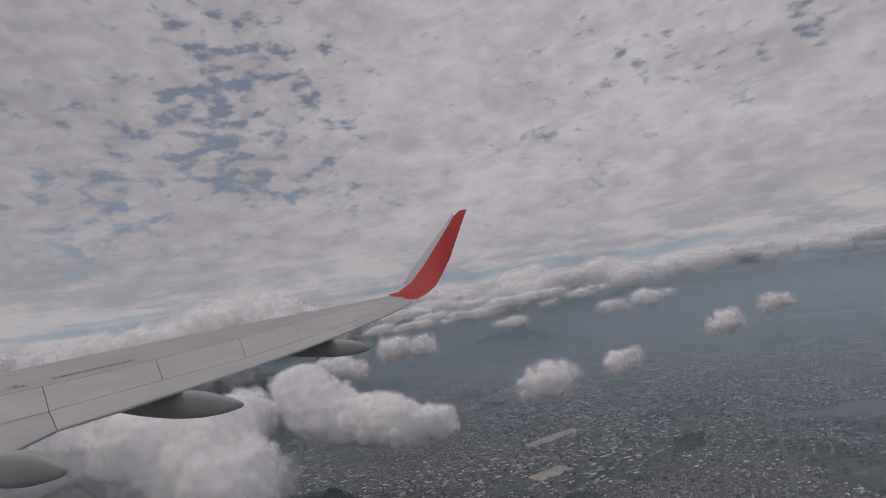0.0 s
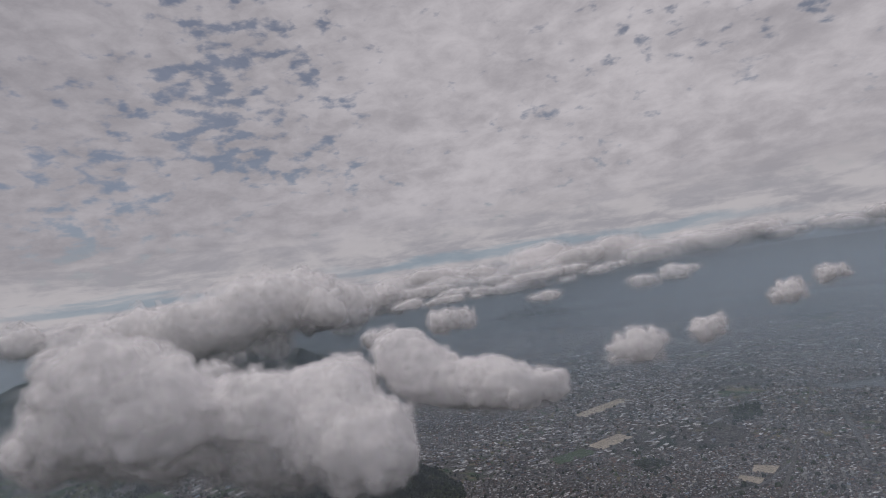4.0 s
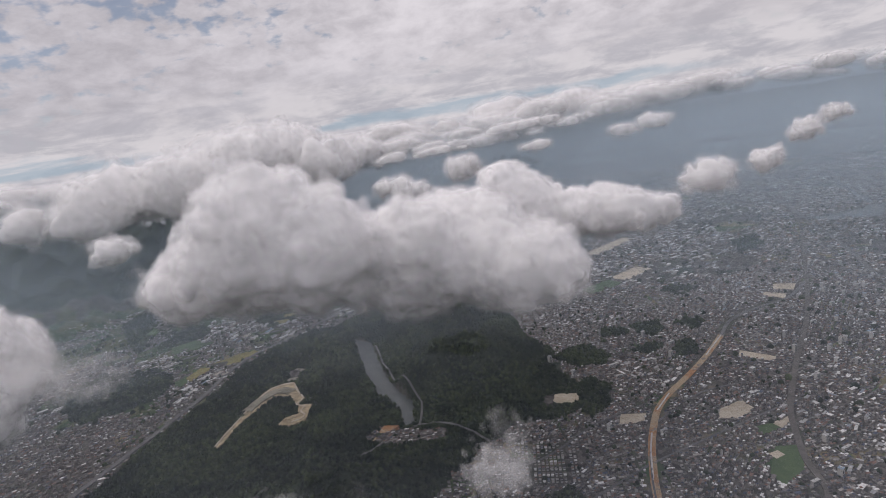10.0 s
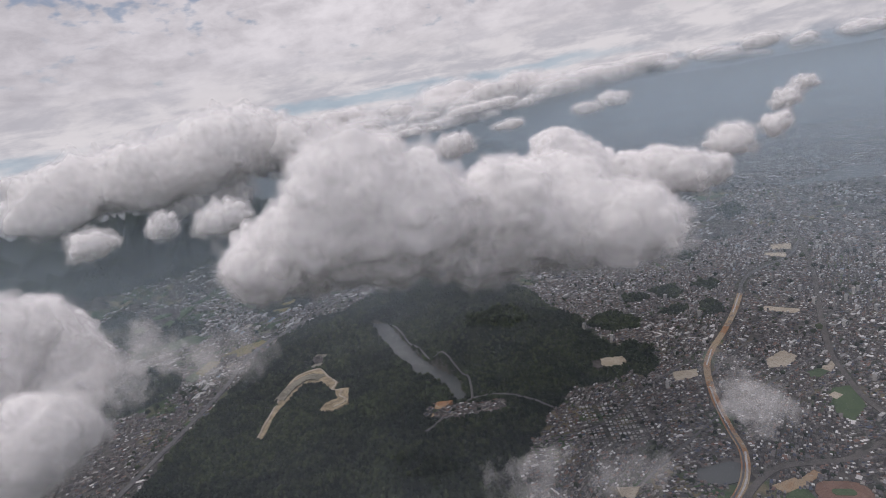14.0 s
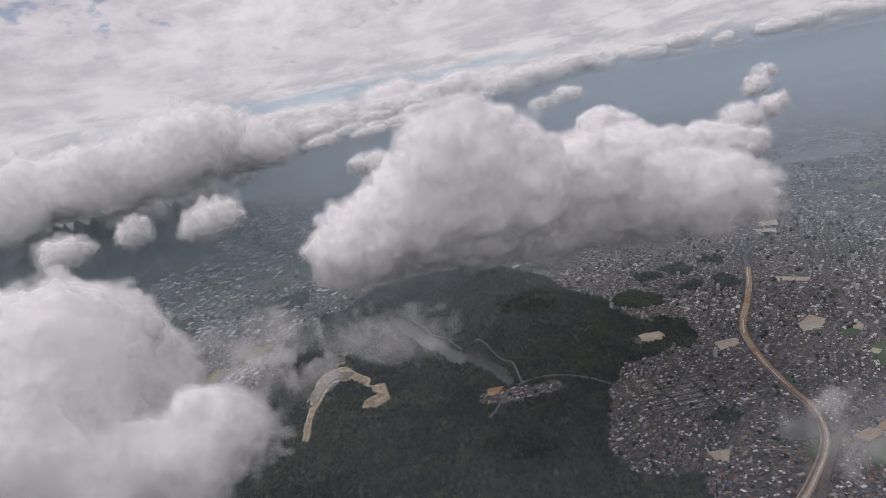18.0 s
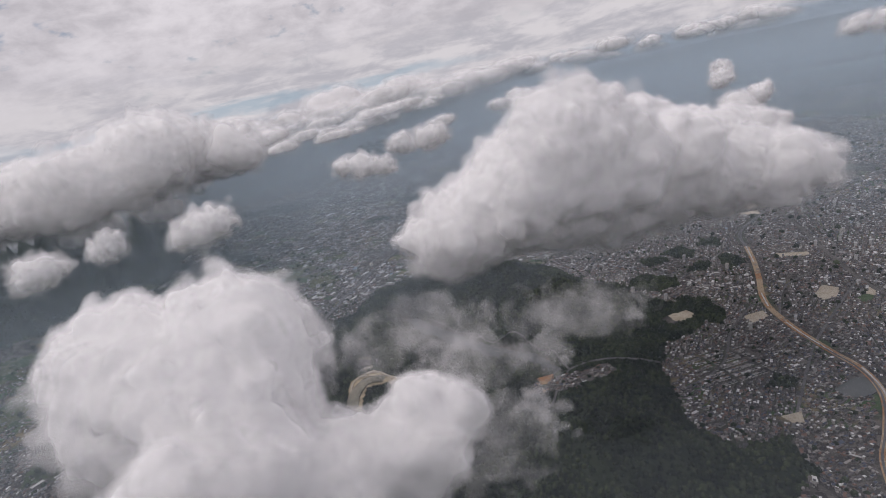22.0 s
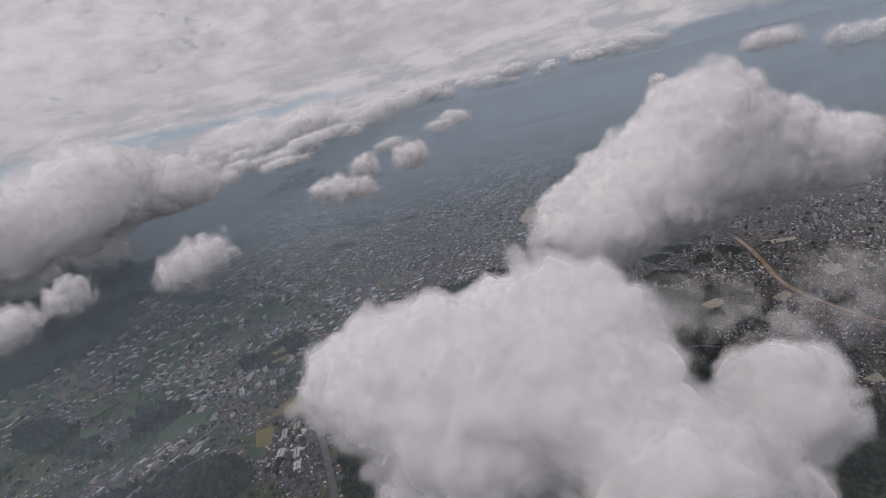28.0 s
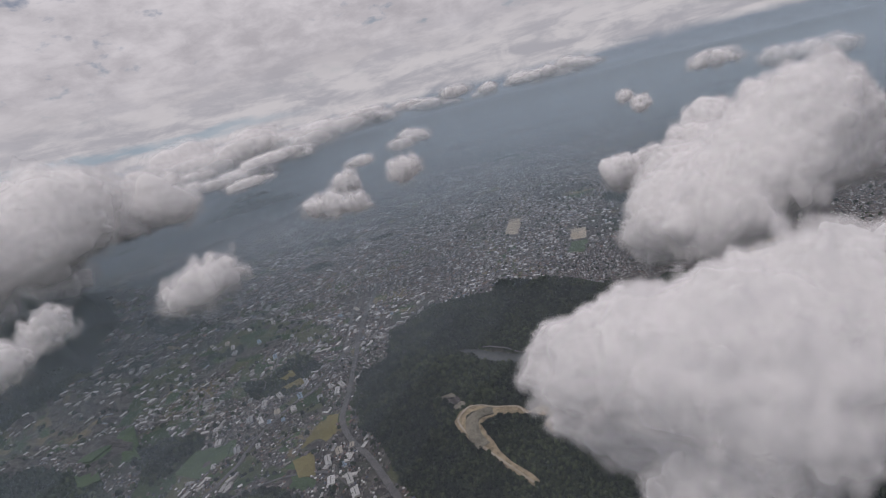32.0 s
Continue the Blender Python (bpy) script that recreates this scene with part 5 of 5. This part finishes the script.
cloud("long bright bank of towering cumulus on the horizon", [(-0.6171, 1.9653, 0.3190, 0.1156), (-0.7478, 1.6184, 0.2965, 0.0863), (-1.3874, 2.3742, 0.2045, 0.1251), (-1.0035, 1.7854, 0.2774, 0.0709), (-1.2804, 2.3597, 0.2500, 0.1319), (-0.9074, 1.6423, 0.2796, 0.0826), (-0.8244, 1.5754, 0.2822, 0.0843), (-0.6382, 1.7282, 0.3226, 0.1016), (-1.3428, 1.7373, 0.2420, 0.0445), (-1.0292, 1.6433, 0.2908, 0.0769), (-0.4584, 1.9690, 0.2758, 0.0687), (-0.3688, 2.3122, 0.2656, 0.0596), (-1.4310, 2.0561, 0.2030, 0.0681), (-0.6749, 1.6137, 0.3173, 0.0891), (-0.4801, 1.6416, 0.2860, 0.0439), (-1.0935, 1.5882, 0.2502, 0.0785), (-0.5357, 1.9132, 0.2898, 0.0838), (-1.7657, 2.1527, 0.3141, 0.0633), (-0.8588, 1.7747, 0.1900, 0.0600), (-1.0789, 2.0527, 0.1900, 0.0700), (-0.6855, 1.8096, 0.1900, 0.0500), (-0.5504, 2.4354, 0.1900, 0.0500), (-1.2966, 2.3645, 0.1900, 0.0700)], 0.11, FAR, 54, 0.32, seed=4, lobes=9)
SMALL = "small white puff of cloud over the plain"
for k, (blobs, base) in enumerate((
    ([(-0.628, 1.157, 0.196, 0.0348), (-0.595, 1.152, 0.207, 0.0264), (-0.654, 1.161, 0.193, 0.0172)], 0.165), ([(-0.779, 1.364, 0.183, 0.0267), (-0.797, 1.363, 0.18, 0.0189)], 0.15), ([(-0.869, 1.191, 0.197, 0.0303), (-0.848, 1.193, 0.199, 0.0193)], 0.165), ([(-0.269, 1.324, 0.206, 0.0301), (-0.227, 1.302, 0.199, 0.0243), (-0.299, 1.34, 0.216, 0.018)], 0.18), ([(-0.075, 1.518, 0.212, 0.0294), (-0.085, 1.525, 0.222, 0.0205)], 0.18),
    ([(0.508, 1.006, 0.220, 0.0220), (0.476, 0.990, 0.217, 0.0130)], 0.20), ([(0.121, 0.693, 0.221, 0.0255), (0.092, 0.690, 0.219, 0.0130)], 0.20), ([(0.215, 0.722, 0.223, 0.0160), (0.236, 0.733, 0.228, 0.0110)], 0.205), ([(0.654, 1.117, 0.229, 0.0190), (0.690, 1.128, 0.231, 0.0130)], 0.21), ([(-0.134, 1.242, 0.24, 0.0274), (-0.103, 1.235, 0.242, 0.0174)], 0.19))):
    cloud(SMALL, blobs, base, PUFF, 20, 0.62, 10 + k, lobes=8)
cloud(FLOCK, [(1.282, 1.119, 0.242, 0.035), (1.36, 1.07, 0.24, 0.04), (1.5, 0.93, 0.19, 0.055), (1.6, 0.86, 0.18, 0.065), (1.72, 0.78, 0.17, 0.06)], 0.14, PUFF, 24, 0.45, 27, squash=1.6, lobes=8)
for k, blobs in enumerate((
    [(-0.4955, 0.3500, 0.2320, 0.0150), (-0.4800, 0.3420, 0.2300, 0.0100), (-0.5120, 0.3560, 0.2360, 0.0110)],
    [(-0.5334, 0.3872, 0.2332, 0.0085), (-0.5410, 0.3820, 0.2310, 0.0060)],
    [(-0.5575, 0.3904, 0.2332, 0.0130), (-0.5460, 0.3960, 0.2380, 0.0090)],
    [(-0.5700, 0.4110, 0.2300, 0.0180), (-0.5860, 0.4060, 0.2280, 0.0150)],
    [(-0.5633, 0.3431, 0.2332, 0.0120), (-0.5760, 0.3500, 0.2300, 0.0120), (-0.5530, 0.3380, 0.2350, 0.0080)],
    [(-0.5340, 0.3302, 0.2332, 0.0085), (-0.5420, 0.3250, 0.2300, 0.0070)],
    [(-0.5761, 0.2905, 0.2332, 0.0110), (-0.5650, 0.3000, 0.2300, 0.0080), (-0.5880, 0.2980, 0.2290, 0.0090)],
    [(-0.2740, 0.2180, 0.2050, 0.0090), (-0.2650, 0.2330, 0.2010, 0.0080), (-0.2600, 0.2500, 0.2030, 0.0060)],
    [(-0.3580, 0.2090, 0.2070, 0.0130), (-0.3740, 0.2120, 0.2040, 0.0110), (-0.3420, 0.2060, 0.2060, 0.0090)])):
    cloud("thin torn shred of grey-white cloud", blobs, 0.12, WISP, 22, 1.0, 30 + k, "cloud shreds", 1.5, 7)


def strewn(count, seed, line, spread, sizes, shells, heights):
    """Separate low clouds strewn along a line far out, each a few flat lobes."""
    rng = np.random.default_rng(seed)
    p = densify(line, 0.05)
    for k in range(count):
        i = int((k + rng.uniform(0.1, 0.9)) / count * (len(p) - 1))
        run = p[min(i + 1, len(p) - 1)] - p[max(i - 1, 0)]
        run = run / np.hypot(*run)
        off = rng.normal(0, spread)
        x, y, z = p[i, 0] - run[1] * off, p[i, 1] + run[0] * off, rng.uniform(*heights)
        r = rng.uniform(*sizes)
        lobes = []
        for _ in range(int(rng.integers(4, 8))):
            a, q = rng.normal(0, 2.6) * r, rng.uniform(0.45, 1.0) * r
            lobes.append((x + run[0] * a + rng.normal(0, 0.5) * r, y + run[1] * a + rng.normal(0, 0.5) * r, z + rng.uniform(-0.2, 0.3) * r, q))
        cloud("far flat grey-white cloud in haze on the horizon", lobes, z - 0.35 * r, shells, 22, 0.30, seed + k, "horizon clouds", 2.4, 6)


DECK = ((-0.22, 7), (-0.14, 3), (-0.06, 4), (0.03, 4), (0.13, 5), (0.24, 6))
strewn(12, 500, [(-0.55, 2.2), (-0.30, 2.4), (0.0, 2.6), (0.4, 2.8), (0.8, 3.1)], 0.30, (0.045, 0.09), DECK, (0.20, 0.27))
strewn(18, 540, [(-2.6, 3.6), (-1.2, 4.2), (0.2, 4.6), (1.6, 4.7)], 0.40, (0.15, 0.28), DECK, (0.22, 0.30))
strewn(11, 580, [(1.6, 4.9), (2.6, 4.7), (3.6, 4.2), (4.6, 3.4)], 0.35, (0.10, 0.18), DECK, (0.20, 0.28))

# ---- haze imitated by nested see-through shells that add up with distance ----
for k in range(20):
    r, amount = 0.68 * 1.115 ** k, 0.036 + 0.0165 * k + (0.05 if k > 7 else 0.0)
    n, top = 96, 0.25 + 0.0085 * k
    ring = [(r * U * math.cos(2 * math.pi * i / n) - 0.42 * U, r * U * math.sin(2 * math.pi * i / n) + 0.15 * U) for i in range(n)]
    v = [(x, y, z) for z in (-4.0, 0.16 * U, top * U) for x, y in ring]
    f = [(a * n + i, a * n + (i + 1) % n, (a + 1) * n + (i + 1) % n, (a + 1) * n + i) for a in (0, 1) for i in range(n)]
    tagged(new("haze", mesh_of("haze", v, f, [haze_material("haze", amount, top)], smooth=True)), "see-through blue-grey shell imitating haze over the plain", "haze", kind="structure")


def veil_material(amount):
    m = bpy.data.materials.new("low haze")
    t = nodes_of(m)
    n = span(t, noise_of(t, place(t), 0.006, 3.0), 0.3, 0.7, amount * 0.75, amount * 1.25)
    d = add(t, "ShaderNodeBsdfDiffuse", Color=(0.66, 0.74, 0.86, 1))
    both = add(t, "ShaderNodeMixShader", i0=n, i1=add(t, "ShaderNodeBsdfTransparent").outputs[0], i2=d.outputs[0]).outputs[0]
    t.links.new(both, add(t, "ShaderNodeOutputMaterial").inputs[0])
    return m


# pale see-through discs added to veil the town and lift its dark tones
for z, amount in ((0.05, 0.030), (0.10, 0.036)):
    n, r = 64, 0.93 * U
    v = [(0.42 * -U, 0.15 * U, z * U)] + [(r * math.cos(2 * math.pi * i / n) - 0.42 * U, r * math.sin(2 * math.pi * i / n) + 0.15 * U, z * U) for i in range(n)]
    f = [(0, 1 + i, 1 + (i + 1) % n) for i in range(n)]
    tagged(new("low_haze", mesh_of("low_haze", v, f, [veil_material(amount)])), "pale see-through disc imitating haze over the town", "haze", kind="structure")
